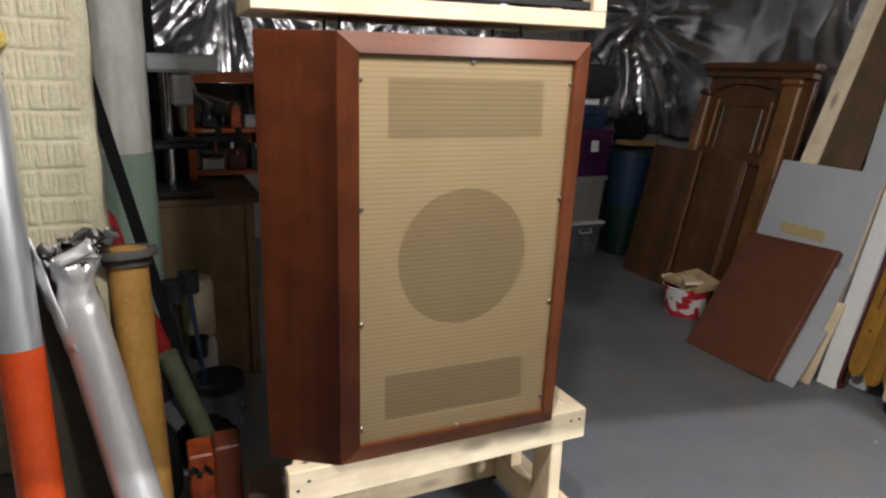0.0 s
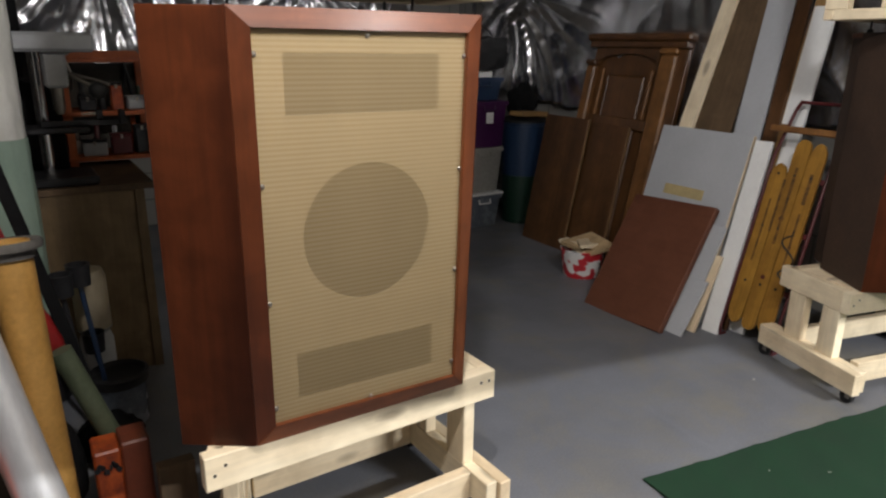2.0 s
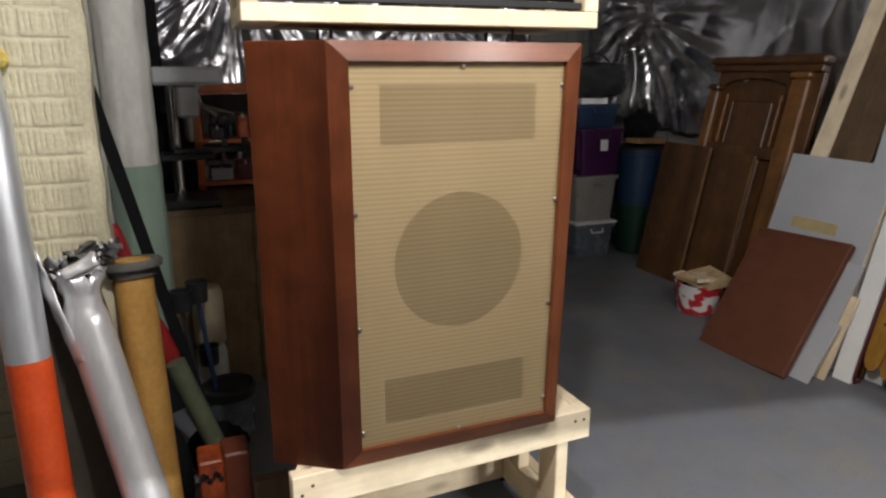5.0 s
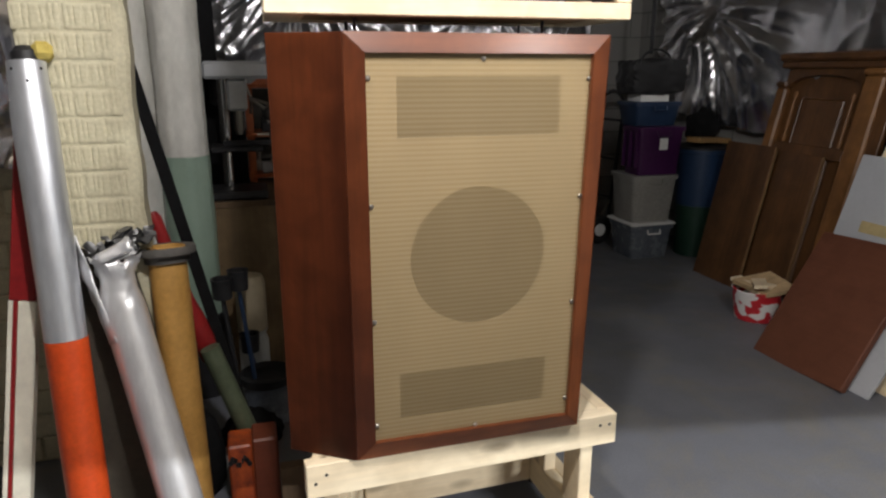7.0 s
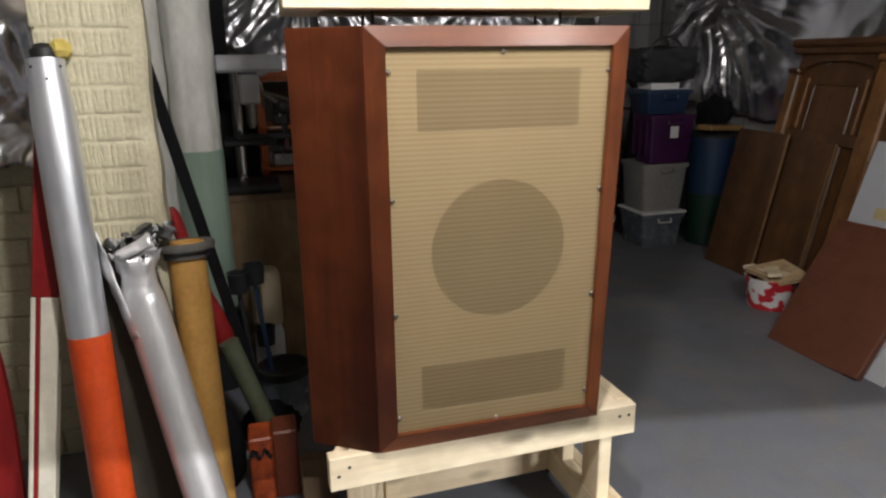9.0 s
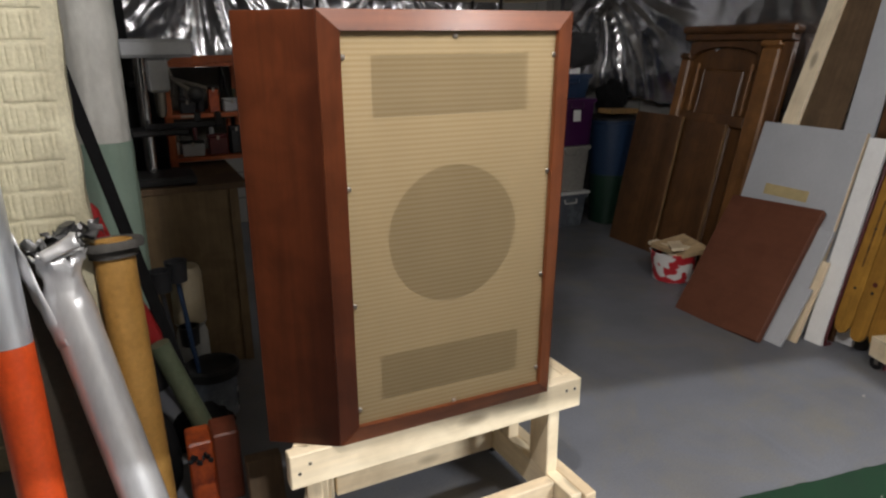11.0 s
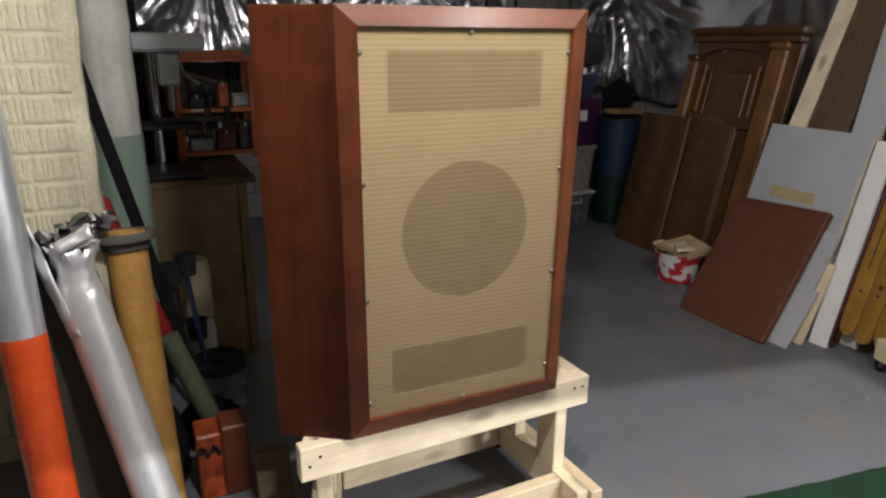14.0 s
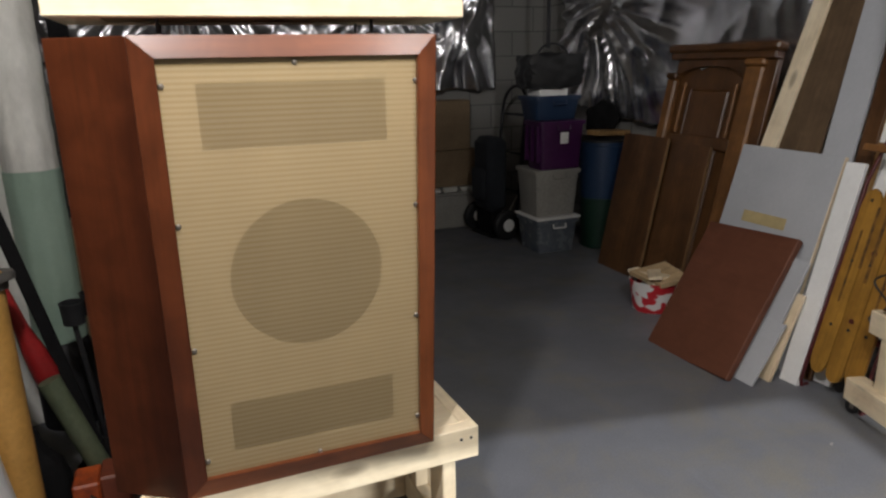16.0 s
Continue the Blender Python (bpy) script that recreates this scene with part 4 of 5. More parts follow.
for a, b in zip(arc, arc[1:]):
    rod(a, b, 0.013, 8, bm)
part("loop_handle", bm, M_IRON, ht, "curved black handle")
M_NAVYCLOTH = mottled("dark_navy_cloth", (0.008, 0.01, 0.014), (0.02, 0.024, 0.032), 7, 0.85)
sack = thing("dark_pack", "dark navy fabric pack strapped on the hand truck", "bag", pose(2.44, 3.468, 0, 0, 0, -82.6))
part("pack_body", prism([(-0.15, -0.19), (0.13, -0.2), (0.15, -0.03), (-0.13, -0.02)], 0.2, 0.79, 0.045), M_NAVYCLOTH, sack, "", True)
part("pack_pocket", prism([(-0.09, -0.24), (0.08, -0.245), (0.1, -0.202), (-0.11, -0.202)], 0.3, 0.55, 0.018), M_NAVYCLOTH, sack, "", True)
part("pack_base", prism([(-0.12, -0.17), (0.11, -0.17), (0.12, -0.05), (-0.11, -0.04)], 0.0205, 0.2, 0.012), M_MATT, sack, "", True)

# boxes behind the hand truck
M_DULLCARD = mottled("dull_cardboard", (0.17, 0.115, 0.065), (0.25, 0.175, 0.1), 6, 0.85)
crate = thing("plastic_tray", "grey plastic storage tray with white rags", "tray", pose(1.85, 3.76, 0))
part("tray_body", boxed((0, 0, 0), (0.53, 0.2, 0.29), 0.012), M_TOTE, crate)
part("tray_rim", boxed((-0.01, -0.012, 0.2905), (0.54, 0.205, 0.31), 0.004), M_TOTE, crate)
for k, x in enumerate((0.05, 0.2, 0.36)):
    part("rag", prism([(x, 0.0), (x + 0.13, -0.005), (x + 0.12, 0.12), (x + 0.01, 0.13)], 0.3105, 0.345 + 0.01 * (k % 2), 0.012), M_BAG, crate, "crumpled white rag", True)
for z0, z1, x0, x1 in ((0.357, 0.66, 1.86, 2.36), (0.665, 1.06, 1.9, 2.3)):
    cb = thing("cardboard_box", "dull brown cardboard box stacked by the block wall", "box", pose(x0, 3.77, z0), "boxes by the wall")
    part("box_body", boxed((0, 0, 0), (x1 - x0, 0.19, z1 - z0 - 0.004), 0.004), M_DULLCARD, cb)
    part("box_flap", boxed((0.004, -0.003, z1 - z0 - 0.0035), ((x1 - x0) / 2 - 0.003, 0.188, z1 - z0), 0.001), M_DULLCARD, cb)
    part("box_flap", boxed(((x1 - x0) / 2 + 0.003, -0.003, z1 - z0 - 0.0035), (x1 - x0 - 0.004, 0.188, z1 - z0), 0.001), M_DULLCARD, cb)

tagged(part("paint_chip", prism([(0, 0), (0.022, 0.004), (0.018, 0.013), (0.003, 0.01)], 0.0004, 0.002), M_TOTE, at=pose(2.08, 0.095, 0, 0, 0, 20)), "small pale chip lying on the grey floor", "chip")

# carpet
def carpet_mesh(w, d, nx, ny):
    """A thin mat with a wavering edge and a few low ripples."""
    bm, grid = bmesh.new(), []
    for j in range(ny + 1):
        row = []
        for i in range(nx + 1):
            x, y = w * i / nx, -d * j / ny
            edge = 0.009 * noise.noise((x * 5, 3.0, 0)) + 0.006 * noise.noise((x * 19, 5.0, 0)) if j < 3 else 0.0
            side = 0.005 * noise.noise((y * 6, 8.0, 0)) if i < 3 else 0.0
            ripple = 0.012 * max(0.0, noise.noise((x * 2.2 + y * 0.7, y * 1.1, 2.0))) + 0.004 * (1 - abs(noise.noise((x * 4, y * 2, 9.0)))) ** 4
            row.append(bm.verts.new((x + side, y + edge, 0.006 + ripple * min(1.0, 0.2 + j / 6))))
        grid.append(row)
    for a, b in zip(grid, grid[1:]):
        for i in range(nx):
            bm.faces.new((a[i], a[i + 1], b[i + 1], b[i]))
    rim = grid[0] + [r[-1] for r in grid[1:]] + grid[-1][-2::-1] + [r[0] for r in grid[-2:0:-1]]
    low = [bm.verts.new((v.co.x, v.co.y, 0.0005)) for v in rim]
    for k in range(len(rim)):
        m = (k + 1) % len(rim)
        bm.faces.new((rim[k], rim[m], low[m], low[k]))
    return bm


tagged(part("green_carpet", carpet_mesh(1.9, 2.4, 76, 96), M_GREEN, smooth=True, at=pose(1.142, -0.142, 0, 0, 0, -7.7)), "dark green short pile carpet on the concrete floor", "carpet")
for x, y, r in ((1.511, -0.344, 30), (1.673, -0.443, -50)):
    tagged(part("lint", prism([(0, 0), (0.009, 0.001), (0.013, 0.004), (0.004, 0.004)], 0, 0.001), M_TOTE, at=pose(x, y, 0.022, 0, 0, r)), "scrap of pale lint caught on the green carpet", "lint", "lint on the carpet")

# ---- poles, tubes and tools by the chimney ----
pole = thing("flag_pole", "aluminium pole with riveted top and orange painted lower half", "pole", along((-0.702, 0.285, 0.0), (-0.744, 0.486, 1.356)))
PL = (Vector((-0.744, 0.486, 1.356)) - Vector((-0.702, 0.285, 0))).length
part("orange_half", lathe([(0.049, 0.0), (0.0505, 0.002), (0.0505, 0.686)], 24), M_ORANGE, pole, "glossy orange paint", True)
part("bare_half", lathe([(0.0495, 0.6865), (0.0495, PL - 0.12), (0.044, PL - 0.06), (0.043, PL), (0.036, PL)], 24), M_ALU, pole, "bare aluminium", True)
for k in range(8):
    a = 2 * math.pi * k / 8
    part("rivet", lathe([(0.004, 0), (0.003, 0.002), (0.0, 0.003)], 8, None, pose(0.043 * math.cos(a), 0.043 * math.sin(a), PL - (0.02 if k % 2 else 0.05)) @ along((0, 0, 0), (math.cos(a), math.sin(a), 0))), M_IRON, pole)

pipe = thing("crumpled_pipe", "large aluminium pipe with a torn and crumpled end", "pipe", pose(0.008, 0.02, 0))
A, N, T = Vector((-0.463, 0.275, 0.03)), Vector((-0.602, 0.418, 0.75)), Vector((-0.606, 0.425, 0.868))


def swept(path, radii, a0, a1, steps, seed, amp):
    """A tube wall swept along a path, over the angles a0 to a1, with dents that grow with amp."""
    bm, rings = bmesh.new(), []
    for k, (c, r) in enumerate(zip(path, radii)):
        d = (path[min(k + 1, len(path) - 1)] - path[max(k - 1, 0)]).normalized()
        x = (Vector((1, 0, 0)) - d * d.x).normalized()
        y = d.cross(x)
        ring = []
        for i in range(steps + 1):
            a = a0 + (a1 - a0) * i / steps
            q = Vector((math.cos(a), math.sin(a), 0))
            rr = r * (1 + amp[k] * noise.noise(Vector((q.x * 1.8, q.y * 1.8, k * 0.35 + seed))) + 0.4 * amp[k] * noise.noise(Vector((q.x * 6, q.y * 6, k * 0.8 + seed))))
            ring.append(bm.verts.new(c + (x * q.x + y * q.y) * rr + d * amp[k] * 0.06 * noise.noise(Vector((q.x * 4, q.y * 4, seed + 9)))))
        rings.append(ring)
    for r0, r1 in zip(rings, rings[1:]):
        for i in range(steps):
            bm.faces.new((r0[i], r0[i + 1], r1[i + 1], r1[i]))
    return bm


main = [A.lerp(N, k / 30) for k in range(31)] + [N.lerp(T, k / 12) for k in range(1, 13)]
rad = [0.055] * 29 + [0.054, 0.053] + [0.051, 0.05, 0.047, 0.045, 0.044, 0.043, 0.0435, 0.045, 0.047, 0.049, 0.051, 0.054]
amps = [0.012] * 26 + [0.05] * 5 + [0.1] * 7 + [0.16, 0.2, 0.28, 0.36, 0.45]
wall_ = part("pipe_wall", swept(main, rad, 0, 2 * math.pi, 40, 1.0, amps), M_PIPE, pipe, "", True)
wall_.modifiers.new("thick", "SOLIDIFY").thickness = 0.003
step = (N - A).normalized()
flap = [N - step * 0.1 + step * 0.02 * k + Vector((-0.002 * k, 0.002 * k, 0)) for k in range(15)]
fl = part("torn_flap", swept(flap, [0.057] * 15, 2.5, 4.2, 16, 4.0, [0.02 + 0.02 * k for k in range(15)]), M_PIPE, pipe, "torn strip of pipe wall", True)
fl.modifiers.new("thick", "SOLIDIFY").thickness = 0.003
lip = [Vector((-0.635, 0.375, 0.872)).lerp(Vector((-0.558, 0.39, 0.905)), k / 8) for k in range(9)]
lp = part("rolled_lip", swept(lip, [0.017, 0.018, 0.018, 0.018, 0.019, 0.02, 0.021, 0.023, 0.026], 0, 5.6, 18, 2.0, [0.08] * 5 + [0.25] * 4), M_PIPE, pipe, "rolled metal lip", True)
lp.modifiers.new("thick", "SOLIDIFY").thickness = 0.003
for k in range(3):
    rnd = random.Random(60 + k)
    c0 = Vector((-0.66 + 0.03 * k, 0.45, 0.885 + 0.01 * k))
    pth = [c0 + Vector((0.012 * q, rnd.uniform(-0.02, 0.02), 0.012 * q * (k - 1) * 0.12)) for q in range(8)]
    cr = part("crushed_sheet", swept(pth, [0.02 + rnd.uniform(-0.004, 0.008) for q in range(8)], 0.3 + k, 4.6 + k, 12, 20 + k, [0.5] * 8), M_PIPEDARK, pipe, "dark crushed sheet metal", True)
    cr.modifiers.new("thick", "SOLIDIFY").thickness = 0.003

tube = thing("cardboard_tube", "amber cardboard tube with a dark rubber ring on top", "tube", along((-0.462, 0.43, 0.0), (-0.482, 0.532, 0.868)))
TL = (Vector((-0.482, 0.532, 0.868)) - Vector((-0.462, 0.43, 0))).length
part("tube_wall", lathe([(0.05, 0.0), (0.0505, 0.002), (0.0505, TL - 0.002), (0.047, TL), (0.046, TL - 0.15), (0.04, TL - 0.151)], 28), M_CARD, tube, "", True)
part("ring", lathe([(0.0512, TL - 0.045), (0.059, TL - 0.045), (0.061, TL - 0.026), (0.077, TL - 0.022), (0.079, TL - 0.008), (0.075, TL), (0.056, TL - 0.003), (0.048, TL - 0.012)], 32), M_RING, tube, "grey rubber ring", True)


def flat_bar(name, label, a, b, w, t, mat, category="bar"):
    n = (Vector(b) - Vector(a)).length
    return tagged(part(name, boxed((-w / 2, -t / 2, 0), (w / 2, t / 2, n), 0.002), mat, at=upright(a, b)), label, category)


flat_bar("black_bar", "long flat black bar leaning beside the chimney", (-0.278, 0.765, 0.02), (-0.572, 0.8, 1.4), 0.035, 0.015, M_MATT)
st = thing("striped_board", "tall board striped cream and dark red", "board", upright((-0.935, 0.405, 0.0), (-0.763, 0.56, 1.257)))
M_CREAMB = plain("ivory_paint", (0.86, 0.82, 0.68), 0.3)
part("cream_face", boxed((-0.011, -0.03, 0), (0.032, 0.012, 0.77), 0.003), M_CREAMB, st, "ivory painted lower part")
part("red_stripe", boxed((-0.022, -0.028, 0), (-0.0115, 0.012, 0.77), 0.002), M_RED, st, "dark red stripe")
part("white_stripe", boxed((-0.034, -0.029, 0), (-0.0225, 0.012, 0.77), 0.002), M_CREAMB, st, "ivory stripe")
part("red_top", boxed((-0.032, -0.03, 0.7705), (0.03, 0.012, 1.25), 0.003), M_RED, st, "dark red upper part")
# Added sheet, cut to the outline of the shade on the lower chimney.
tagged(part("brown_hardboard", face_prism([(-0.765, 0), (-0.52, 0), (-0.52, 0.6), (-0.575, 0.87), (-0.765, 0.89)], 0.503, 0.511, 0.001), M_SHADOWBOARD), "dark sheet against the chimney, put in for the shade behind the pipes", "board")
rw = thing("red_ski", "curved dark red ski standing against the wall", "ski", pose(-1.055, 0.45, 0))
bm = bmesh.new()
prev = None
for k in range(15):
    t = k / 14
    c = Vector((0.01 - 0.1 * t ** 4, 0.2 * t, 0.95 * t))
    w = 0.07 * (1 - 0.5 * t ** 3)
    ring = [bm.verts.new(c + Vector(o)) for o in ((-w, -0.012, 0), (w, -0.012, 0), (w, 0.012, 0), (-w, 0.012, 0))]
    if prev:
        for i in range(4):
            bm.faces.new((prev[i], prev[(i + 1) % 4], ring[(i + 1) % 4], ring[i]))
    else:
        bm.faces.new(ring[::-1])
    prev = ring
bm.faces.new(prev)
part("ski_blade", bm, M_RED, rw)

red = thing("red_handle_tool", "red handled tool leaning behind the tubes", "tool")
part("handle", lathe([(0.012, 0.0), (0.03, 0.02), (0.036, 0.09), (0.03, 0.17), (0.02, 0.24), (0.019, 0.52), (0.012, 0.54)], 16, None, along((-0.405, 0.78, 0.4), (-0.528, 0.74, 0.9))), M_RED, red, "", True)
tagged(part("olive_tube", rod((-0.245, 0.665, 0.0), (-0.405, 0.69, 0.49), 0.031, 16), M_OLIVE, None, "", True), "dull olive green tube leaning low behind the pipes", "tube")
for k, (x, y, z) in enumerate(((-0.37, 1.05, 0.572), (-0.313, 1.1, 0.585), (-0.29, 1.22, 0.285))):
    c = thing("cup_tool", "dark cup-headed tool on a thin rod", "tool", pose(x, y, 0), "cup tools")
    part("rod", rod((0.05, -0.02, 0.0), (0, 0, z - 0.045), 0.009, 8), M_BLUE if k else M_IRON, c, "", True)
    part("cup", lathe([(0.012, -0.045), (0.034, -0.04), (0.038, 0.03), (0.04, 0.035), (0.033, 0.035), (0.03, -0.03), (0.01, -0.035)], 16, None, pose(0, 0, z)), M_IRON, c, "dark cup", True)
jug = thing("white_jug", "pale plastic jug standing before the bench", "jug", pose(-0.275, 1.32, 0))
part("jug_body", lathe([(0.055, 0), (0.06, 0.01), (0.06, 0.25), (0.05, 0.285), (0.06, 0.3)], 20), M_JUG, jug, "", True)
part("upper_can", lathe([(0.055, 0.3005), (0.06, 0.305), (0.06, 0.5), (0.05, 0.53), (0.02, 0.54)], 20), M_CANTAN, jug, "tan upper can", True)
bk = thing("glass_jar_bucket", "dark rimmed cloudy jar bucket on the floor", "bucket", pose(-0.235, 1.09, 0))
part("jar", lathe([(0.075, 0), (0.085, 0.01), (0.09, 0.17)], 24), M_CLEARBIN, bk, "", True)
part("rim", lathe([(0.085, 0.1705), (0.1, 0.172), (0.102, 0.205), (0.092, 0.21), (0.086, 0.19), (0.07, 0.185)], 24), M_BLACK, bk, "black rubber rim", True)
# Black lumps, added where the floor behind the tubes lies in shade.
def dark_sack(label, at, rx, ry, h, seed):
    sk = thing("shade_lump", label, "bag", at, "sacks behind the pipes")
    bm = bmesh.new()
    bmesh.ops.create_icosphere(bm, subdivisions=4, radius=1.0)
    for q in bm.verts:
        p = q.co.copy()
        k = 1 + 0.18 * noise.noise(p * 1.7 + Vector((seed, 0, 0))) + 0.1 * (1 - abs(noise.noise(p * 3.5 + Vector((0, seed, 0))))) ** 3
        neck = 1 - 0.45 * max(0.0, p.z) ** 2
        q.co = Vector((p.x * rx * k * neck, p.y * ry * k * neck, max(0.0, (p.z * k + 0.8) * h / 1.8)))
    part("sack_body", bm, M_MATT, sk, "", True)


dark_sack("black lump added for the shade on the floor behind the tubes", pose(-0.465, 0.665, 0), 0.075, 0.075, 0.33, 1.0)
dark_sack("low black lump added for the shade beside the tool corner", pose(-0.3, 0.89, 0), 0.1, 0.07, 0.16, 5.0)
bx = thing("tool_box", "worn orange and brown metal toolbox with a chain", "toolbox", pose(-0.37, 0.53, 0))
M_ORANGEWORN = mottled("worn_orange_enamel", (0.2, 0.03, 0.01), (0.5, 0.09, 0.015), 18, 0.45, contrast=0.12)
M_BROWNRED = mottled("brown_red_enamel", (0.13, 0.03, 0.012), (0.2, 0.045, 0.018), 8, 0.5)
part("orange_body", boxed((0.0, 0, 0), (0.072, 0.11, 0.222), 0.006), M_ORANGEWORN, bx, "worn orange enamel")
part("brown_body", boxed((0.0725, 0.0, 0), (0.15, 0.11, 0.235), 0.006), M_BROWNRED, bx, "brown red enamel")
bm = bmesh.new()
for k in range(9):
    bmesh.ops.create_cone(bm, cap_ends=True, segments=8, radius1=0.008, radius2=0.008, depth=0.005, matrix=pose(0.006 + 0.007 * k, -0.003, 0.17 + 0.012 * math.sin(k * 1.3), 90, 0, 20 * k))
part("chain", bm, M_IRON, bx, "black chain")
flat_bar("wood_block", "short dark wooden block on the floor", (-0.17, 0.42, 0.0), (-0.17, 0.44, 0.19), 0.1, 0.05, M_BROWNB, "wood block")

plug = thing("pole_plug", "black cap with yellow foam stuck on the pole top", "cap", along((-0.744, 0.486, 1.3565), (-0.765, 0.57, 1.7)))
part("cap", lathe([(0.03, 0.0), (0.032, 0.02), (0.02, 0.035), (0.0, 0.036)], 14), M_BLACK, plug, "", True)
part("foam", boxed((-0.06, -0.03, 0.002), (-0.014, 0.03, 0.045), 0.012), M_FOAM, plug, "yellow foam scrap")

# ---- dust collector, bench and drill press ----
dc = thing("dust_collector", "dust collector with pale cloth bag over green plastic bag", "dust collector", pose(-0.485, 1.45, 0))


def bag_shape(r, z0, z1, seed, amp):
    bm, rings = bmesh.new(), []
    for j in range(61):
        z = z0 + (z1 - z0) * j / 60
        ring = []
        for i in range(64):
            a = 2 * math.pi * i / 64
            fold = (1 - abs(noise.noise((math.cos(a) * 2.2, math.sin(a) * 2.2, z * 1.1 + seed + 3)))) ** 3 + 0.6 * (1 - abs(noise.noise((math.cos(a) * 1.4 + z * 2, math.sin(a) * 1.4, z * 5 + seed)))) ** 4
            rr = r * (0.97 + amp * noise.noise((math.cos(a) * 1.8, math.sin(a) * 1.8, z * 2 + seed)) + amp * 0.55 * fold)
            ring.append(bm.verts.new((rr * math.cos(a), rr * math.sin(a), z)))
        rings.append(ring)
    for r0, r1 in zip(rings, rings[1:]):
        for i in range(64):
            bm.faces.new((r0[i], r0[(i + 1) % 64], r1[(i + 1) % 64], r1[i]))
    bm.faces.new(rings[0][::-1])
    bm.faces.new(rings[-1])
    return bm


part("cloth_bag", bag_shape(0.089, 1.01, 2.0, 1.0, 0.1), M_BAG, dc, "pale filter cloth bag", True)
part("plastic_bag", bag_shape(0.095, 0.35, 1.009, 5.0, 0.06), M_PLASTIC_GREEN, dc, "milky green plastic bag", True)
part("stand", lathe([(0.11, 0), (0.11, 0.3), (0.09, 0.349)], 20), M_IRON, dc, "", True)
tagged(part("cloth_roll", bag_shape(0.09, 0.0, 2.1, 9.0, 0.12), M_BAG, None, "", True, pose(-0.66, 1.52, 0)), "rolled pale cloth standing behind the chimney", "cloth")

bench = thing("plywood_bench", "plywood tool bench with plain panels", "bench", pose(-0.42, 1.52, 0))
part("front_panel", boxed((0.0, 0.0, 0.0), (0.4, 0.018, 0.775), 0.001), M_PLY, bench)
part("side_panel", boxed((0.382, 0.0185, 0.0), (0.4, 0.6, 0.775), 0.001), M_PLY, bench)
part("side_panel", boxed((0.0, 0.0185, 0.0), (0.018, 0.6, 0.775), 0.001), M_PLY, bench)
part("worktop", boxed((-0.02, -0.01, 0.7755), (0.44, 0.62, 0.8), 0.002), M_BROWNB, bench)
part("corner_batten", boxed((0.365, -0.012, 0.0), (0.4, -0.0005, 0.775), 0.001), M_PLY, bench)

dp = thing("drill_press", "grey bench drill press with black ball handle", "drill press", pose(-0.33, 1.68, 0.8005))
part("base", boxed((-0.08, -0.14, 0), (0.16, 0.1, 0.035), 0.008), M_IRON, dp)
part("column", rod((0, 0.03, 0.0355), (0, 0.03, 0.5), 0.022, 16), M_CHROME, dp, "polished steel column", True)
part("table", boxed((-0.06, -0.12, 0.2), (0.15, 0.06, 0.222), 0.006), M_IRON, dp)
part("head", boxed((-0.07, -0.15, 0.5), (0.2, 0.09, 0.57), 0.012), M_CASTGREY, dp, "grey belt housing")
part("spindle_case", boxed((0.02, -0.12, 0.37), (0.1, -0.02, 0.4995), 0.01), M_CASTGREY, dp)
part("chuck", lathe([(0.012, 0.27), (0.02, 0.29), (0.022, 0.369)], 14, None, pose(0.06, -0.07, 0)), M_STEEL, dp, "", True)
for k in range(3):
    a = radians(200 + 120 * k)
    e = (0.14 + 0.09 * math.cos(a + 2.6), -0.09 + 0.1 * math.cos(a), 0.42 + 0.1 * math.sin(a))
    h = part("feed_handle", rod((0.115, -0.07, 0.42), e, 0.006, 8), M_STEEL, dp, "", True)
bm = bmesh.new()
bmesh.ops.create_icosphere(bm, subdivisions=3, radius=0.032, matrix=pose(0.19, -0.15, 0.36))
part("ball_knob", bm, M_BLACK, dp, "black ball knob", True)
part("feed_arm", rod((0.11, -0.08, 0.42), (0.19, -0.15, 0.36), 0.009, 8), M_STEEL, dp, "", True)
part("motor", boxed((-0.06, 0.1, 0.38), (0.08, 0.26, 0.52), 0.02), M_BLACK, dp, "black motor behind the column")

rk = thing("orange_rack", "orange steel rack with clutter of tools behind the drill", "rack", pose(-0.24, 2.02, 0.8005))
M_RUSTOR = mottled("faded_orange_steel", (0.3, 0.062, 0.014), (0.5, 0.12, 0.028), 14, 0.55)
M_OLIVEGREY = mottled("dusty_grey_board", (0.07, 0.066, 0.055), (0.12, 0.112, 0.095), 7, 0.8)
for x in (0.0, 0.34):
    for y in (0.0, 0.22):
        part("post", boxed((x, y, 0.0), (x + 0.035, y + 0.03, 0.46), 0.002), M_RUSTOR, rk)
for z in (0.02, 0.22, 0.45):
    part("shelf", boxed((-0.005, -0.005, z), (0.38, 0.255, z + 0.018), 0.002), M_RUSTOR, rk)
part("back", boxed((0, 0.2555, 0), (0.375, 0.262, 0.44), 0.001), M_OLIVEGREY, rk)
part("top_plate", face_prism([(0.03, 0.4685), (0.345, 0.4685), (0.32, 0.5), (0.075, 0.5)], 0.0, 0.012, 0.002), M_RUSTOR, rk)
SHELF_MATS = (M_STEEL, M_IRON, M_REDDARK, M_IRON, M_CASTGREY, M_BLACK, M_ORANGEWORN, M_OLIVE)
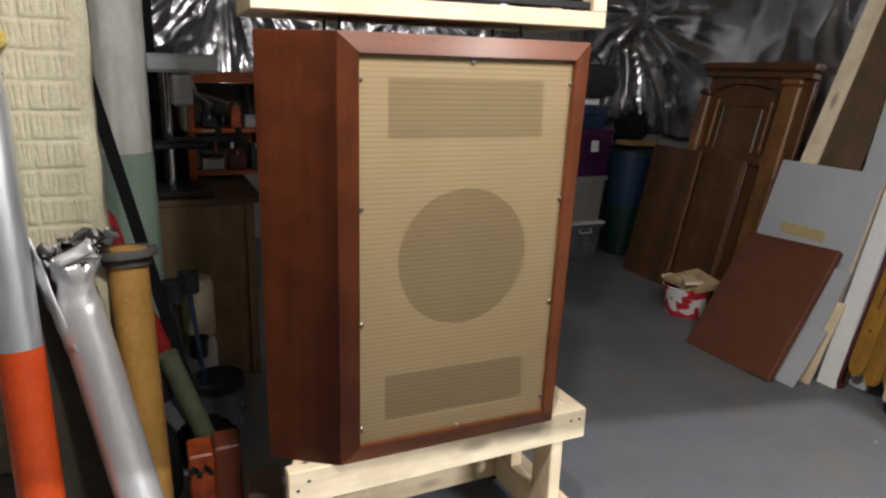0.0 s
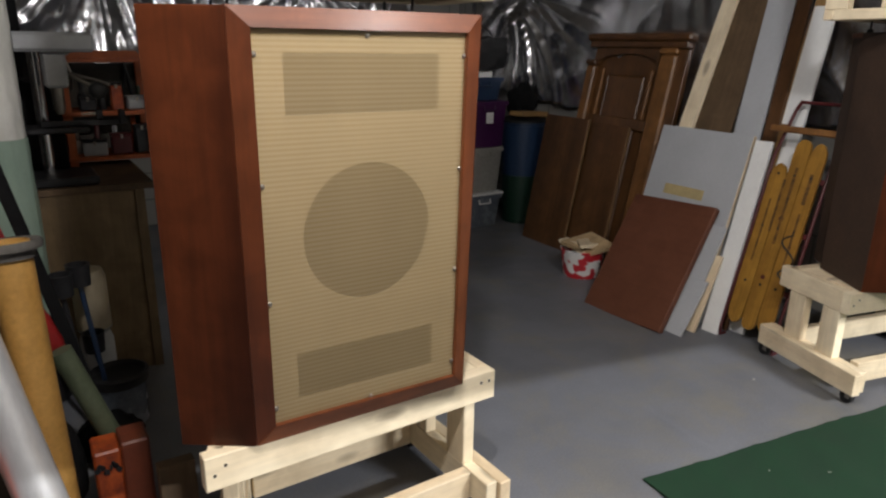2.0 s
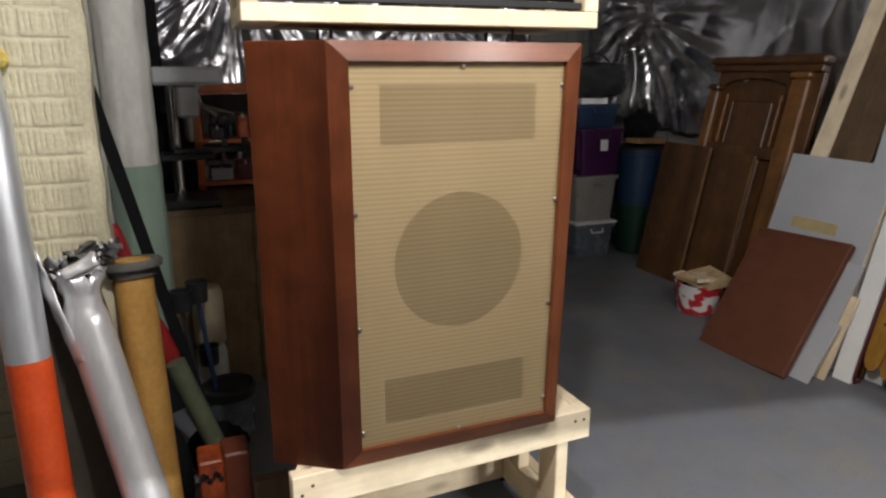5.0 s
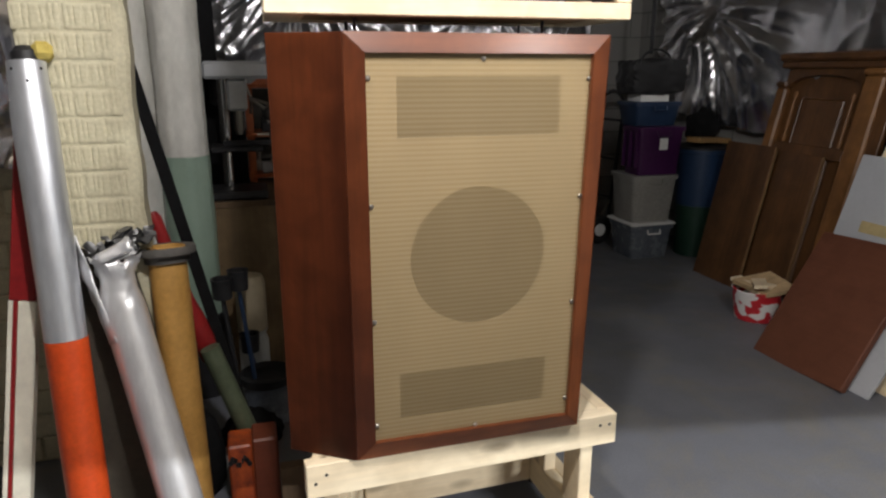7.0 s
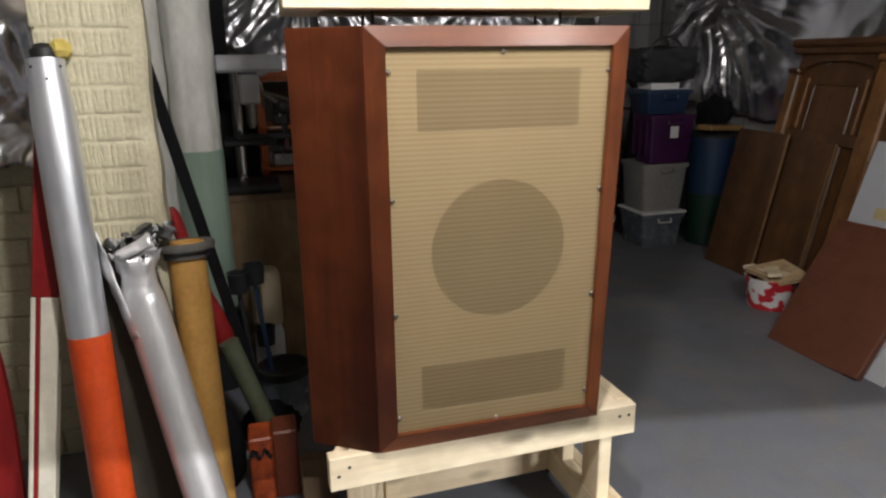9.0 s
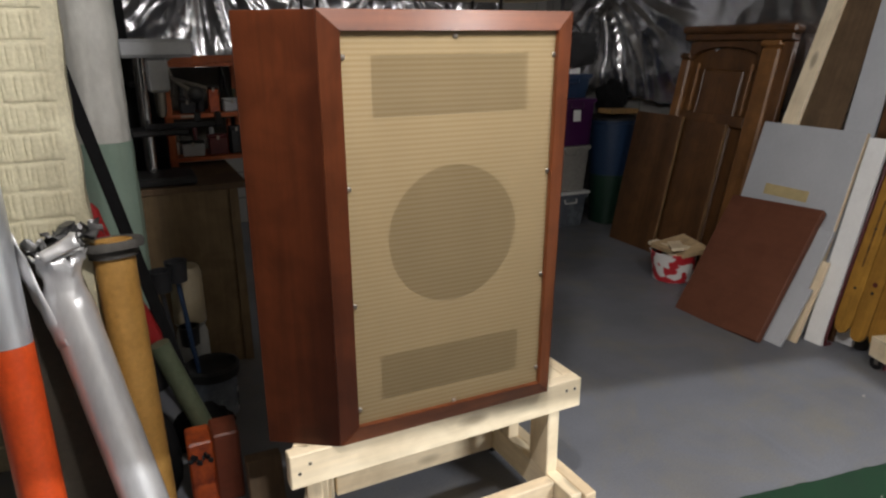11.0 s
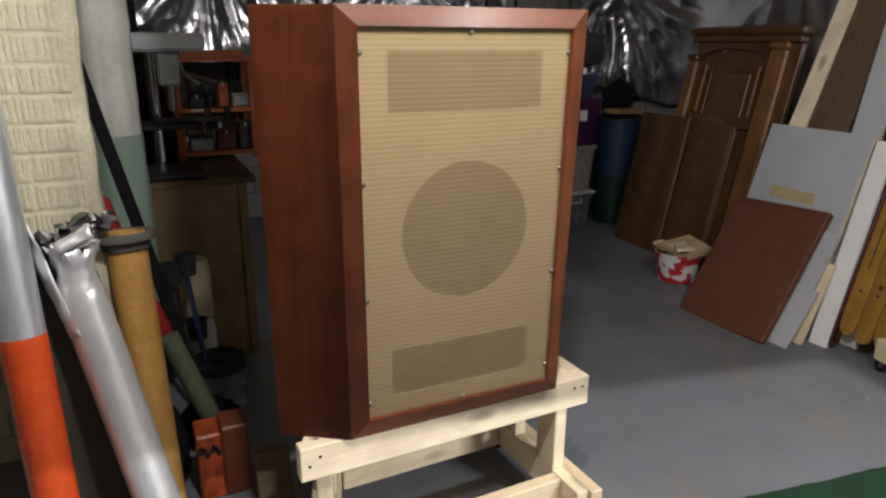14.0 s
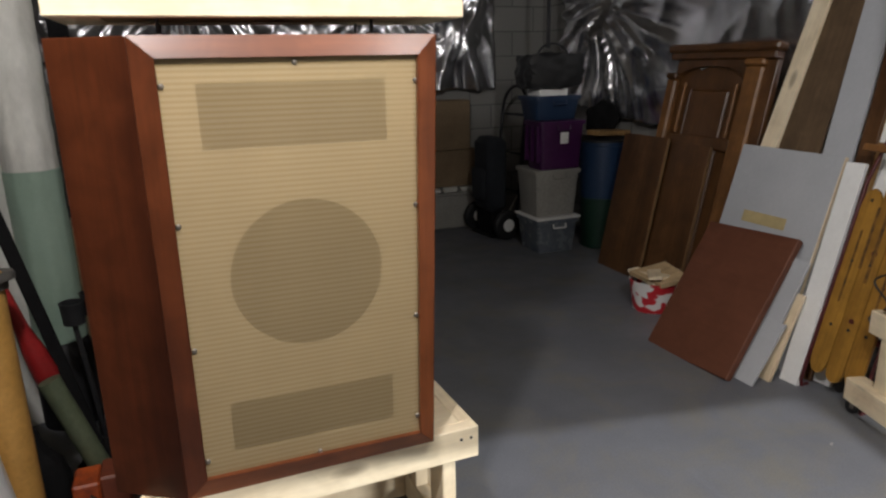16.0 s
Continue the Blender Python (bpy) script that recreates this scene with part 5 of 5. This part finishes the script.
for k in range(8):
    rnd = random.Random(70 + k)
    x, z = 0.05 + 0.04 * k, 0.2385 if k % 2 else 0.0385
    tb = thing("small_tool", "small dark tool standing on the orange rack", "tool", pose(-0.24 + x, 2.1 + rnd.uniform(0, 0.06), 0.8005 + z), "tools on the rack")
    hgt = rnd.uniform(0.07, 0.17)
    part("tool_body", lathe([(0.016, 0), (0.02, 0.02), (0.018, hgt * 0.5), (0.009, hgt * 0.6), (0.012, hgt * 0.95), (0.008, hgt)], 10), SHELF_MATS[k], tb, "", True)
for k, (x, y, z, w, h, mat) in enumerate(((0.07, 0.03, 0.2385, 0.07, 0.055, M_IRON), (0.2, 0.025, 0.2385, 0.05, 0.11, M_ORANGEWORN), (0.27, 0.04, 0.2385, 0.08, 0.05, M_CASTGREY), (0.06, 0.03, 0.0385, 0.1, 0.06, M_CASTGREY), (0.18, 0.03, 0.0385, 0.09, 0.085, M_REDDARK), (0.285, 0.03, 0.0385, 0.06, 0.12, M_IRON))):
    bxx = thing("small_case", "small worn case wedged on the orange rack", "case", pose(-0.24 + x, 2.02 + y, 0.8005 + z, 0, 0, 7 * (k % 3 - 1)), "cases on the rack")
    part("case_body", boxed((0, 0, 0), (w, 0.045, h), 0.006), mat, bxx)
    part("case_lid", boxed((-0.002, -0.002, h + 0.0005), (w + 0.002, 0.047, h + 0.012), 0.004), M_IRON if k % 2 else mat, bxx)
    part("case_clasp", boxed((w / 2 - 0.006, -0.005, h - 0.012), (w / 2 + 0.006, -0.0022, h + 0.008), 0.001), M_STEEL, bxx)
pl = thing("pliers", "dark pliers hanging against the rack's back", "pliers", pose(0.06, 2.262, 0.8005))
for sx in (-1, 1):
    part("jaw_handle", rod((sx * 0.004, 0, 0.4), (sx * 0.02, -0.004, 0.27), 0.009, 8, None, 0.007), M_BLACK, pl, "", True)
part("jaw", rod((0, 0, 0.395), (-0.006, 0, 0.445), 0.012, 8, None, 0.004), M_IRON, pl, "", True)
wr = thing("long_clamp", "dark steel bar clamp lying across the drill table", "clamp", pose(-0.34, 1.6, 1.024))
part("bar", boxed((0.0, 0.0, 0.0), (0.3, 0.012, 0.022), 0.002), M_IRON, wr)
part("fixed_jaw", boxed((0.27, -0.006, -0.0), (0.295, 0.018, 0.06), 0.004), M_IRON, wr)
part("sliding_jaw", boxed((0.19, -0.006, 0.0225), (0.215, 0.018, 0.062), 0.004), M_IRON, wr)
part("clamp_screw", rod((0.14, 0.006, 0.045), (0.19, 0.006, 0.045), 0.006, 8), M_STEEL, wr, "", True)
# Black panel and post, added to darken what lies behind the drill press.
tbd = thing("black_backing", "black panel and post added to darken the gap behind the drill press", "board", pose(0, 1.975, 0.8005))
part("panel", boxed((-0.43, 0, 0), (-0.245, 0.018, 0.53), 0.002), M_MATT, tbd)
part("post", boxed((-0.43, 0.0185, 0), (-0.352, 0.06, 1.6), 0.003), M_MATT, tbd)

# ---- painted brickwork, last ----
structure("wall_left", boxed((-3.0, 1.012, 0), (-0.73, 1.2, CEIL), 0), M_CREAM, "cream painted brick basement wall", "wall")
wall = bpy.data.objects["wall_left"]


def chimney_core():
    """Thickly painted masonry with a worn, uneven arris."""
    bm = bmesh.new()
    box(bm, (-0.775, 0.5255, 0), (-0.522, 0.62, CEIL), 0.009)
    bmesh.ops.subdivide_edges(bm, edges=[e for e in bm.edges if abs(e.verts[0].co.z - e.verts[1].co.z) > 1], cuts=110, use_grid_fill=True)
    for v in bm.verts:
        if v.co.x > -0.55:
            v.co.x += 0.009 * noise.noise((1.0, v.co.y * 3, v.co.z * 9)) + 0.003 * noise.noise((4.0, v.co.y * 9, v.co.z * 31))
    return bm


ch = tagged(part("chimney", chimney_core(), M_CREAM), "cream painted brick chimney with combed bricks", "chimney", "", "structure")
combed = [brick_mesh(0.109, 0.0105, 0.063, True, 20 + k) for k in range(8)]
rnd = random.Random(5)
for row in range(25):
    z = 0.6635 + 0.07 * row
    if z > CEIL - 0.07:
        break
    for x in (-0.774, -0.661):
        ob = new("brick", rnd.choice(combed))
        ob.matrix_basis = pose(x + rnd.uniform(-0.003, 0.003), 0.5205 + rnd.uniform(0, 0.002), z, 0, rnd.uniform(-0.7, 0.7), rnd.uniform(-0.4, 0.4))
        ob.parent = ch
plain_bricks = [brick_mesh(0.2, 0.012, 0.082, False, k) for k in range(2)]
for row in range(14):
    for k in range(3):
        ob = new("brick", plain_bricks[k % 2])
        ob.matrix_basis = pose(-1.42 + 0.208 * k + 0.104 * (row % 2), 1.002 + rnd.uniform(0, 0.003), 0.01 + 0.088 * row)
        ob.parent = wall
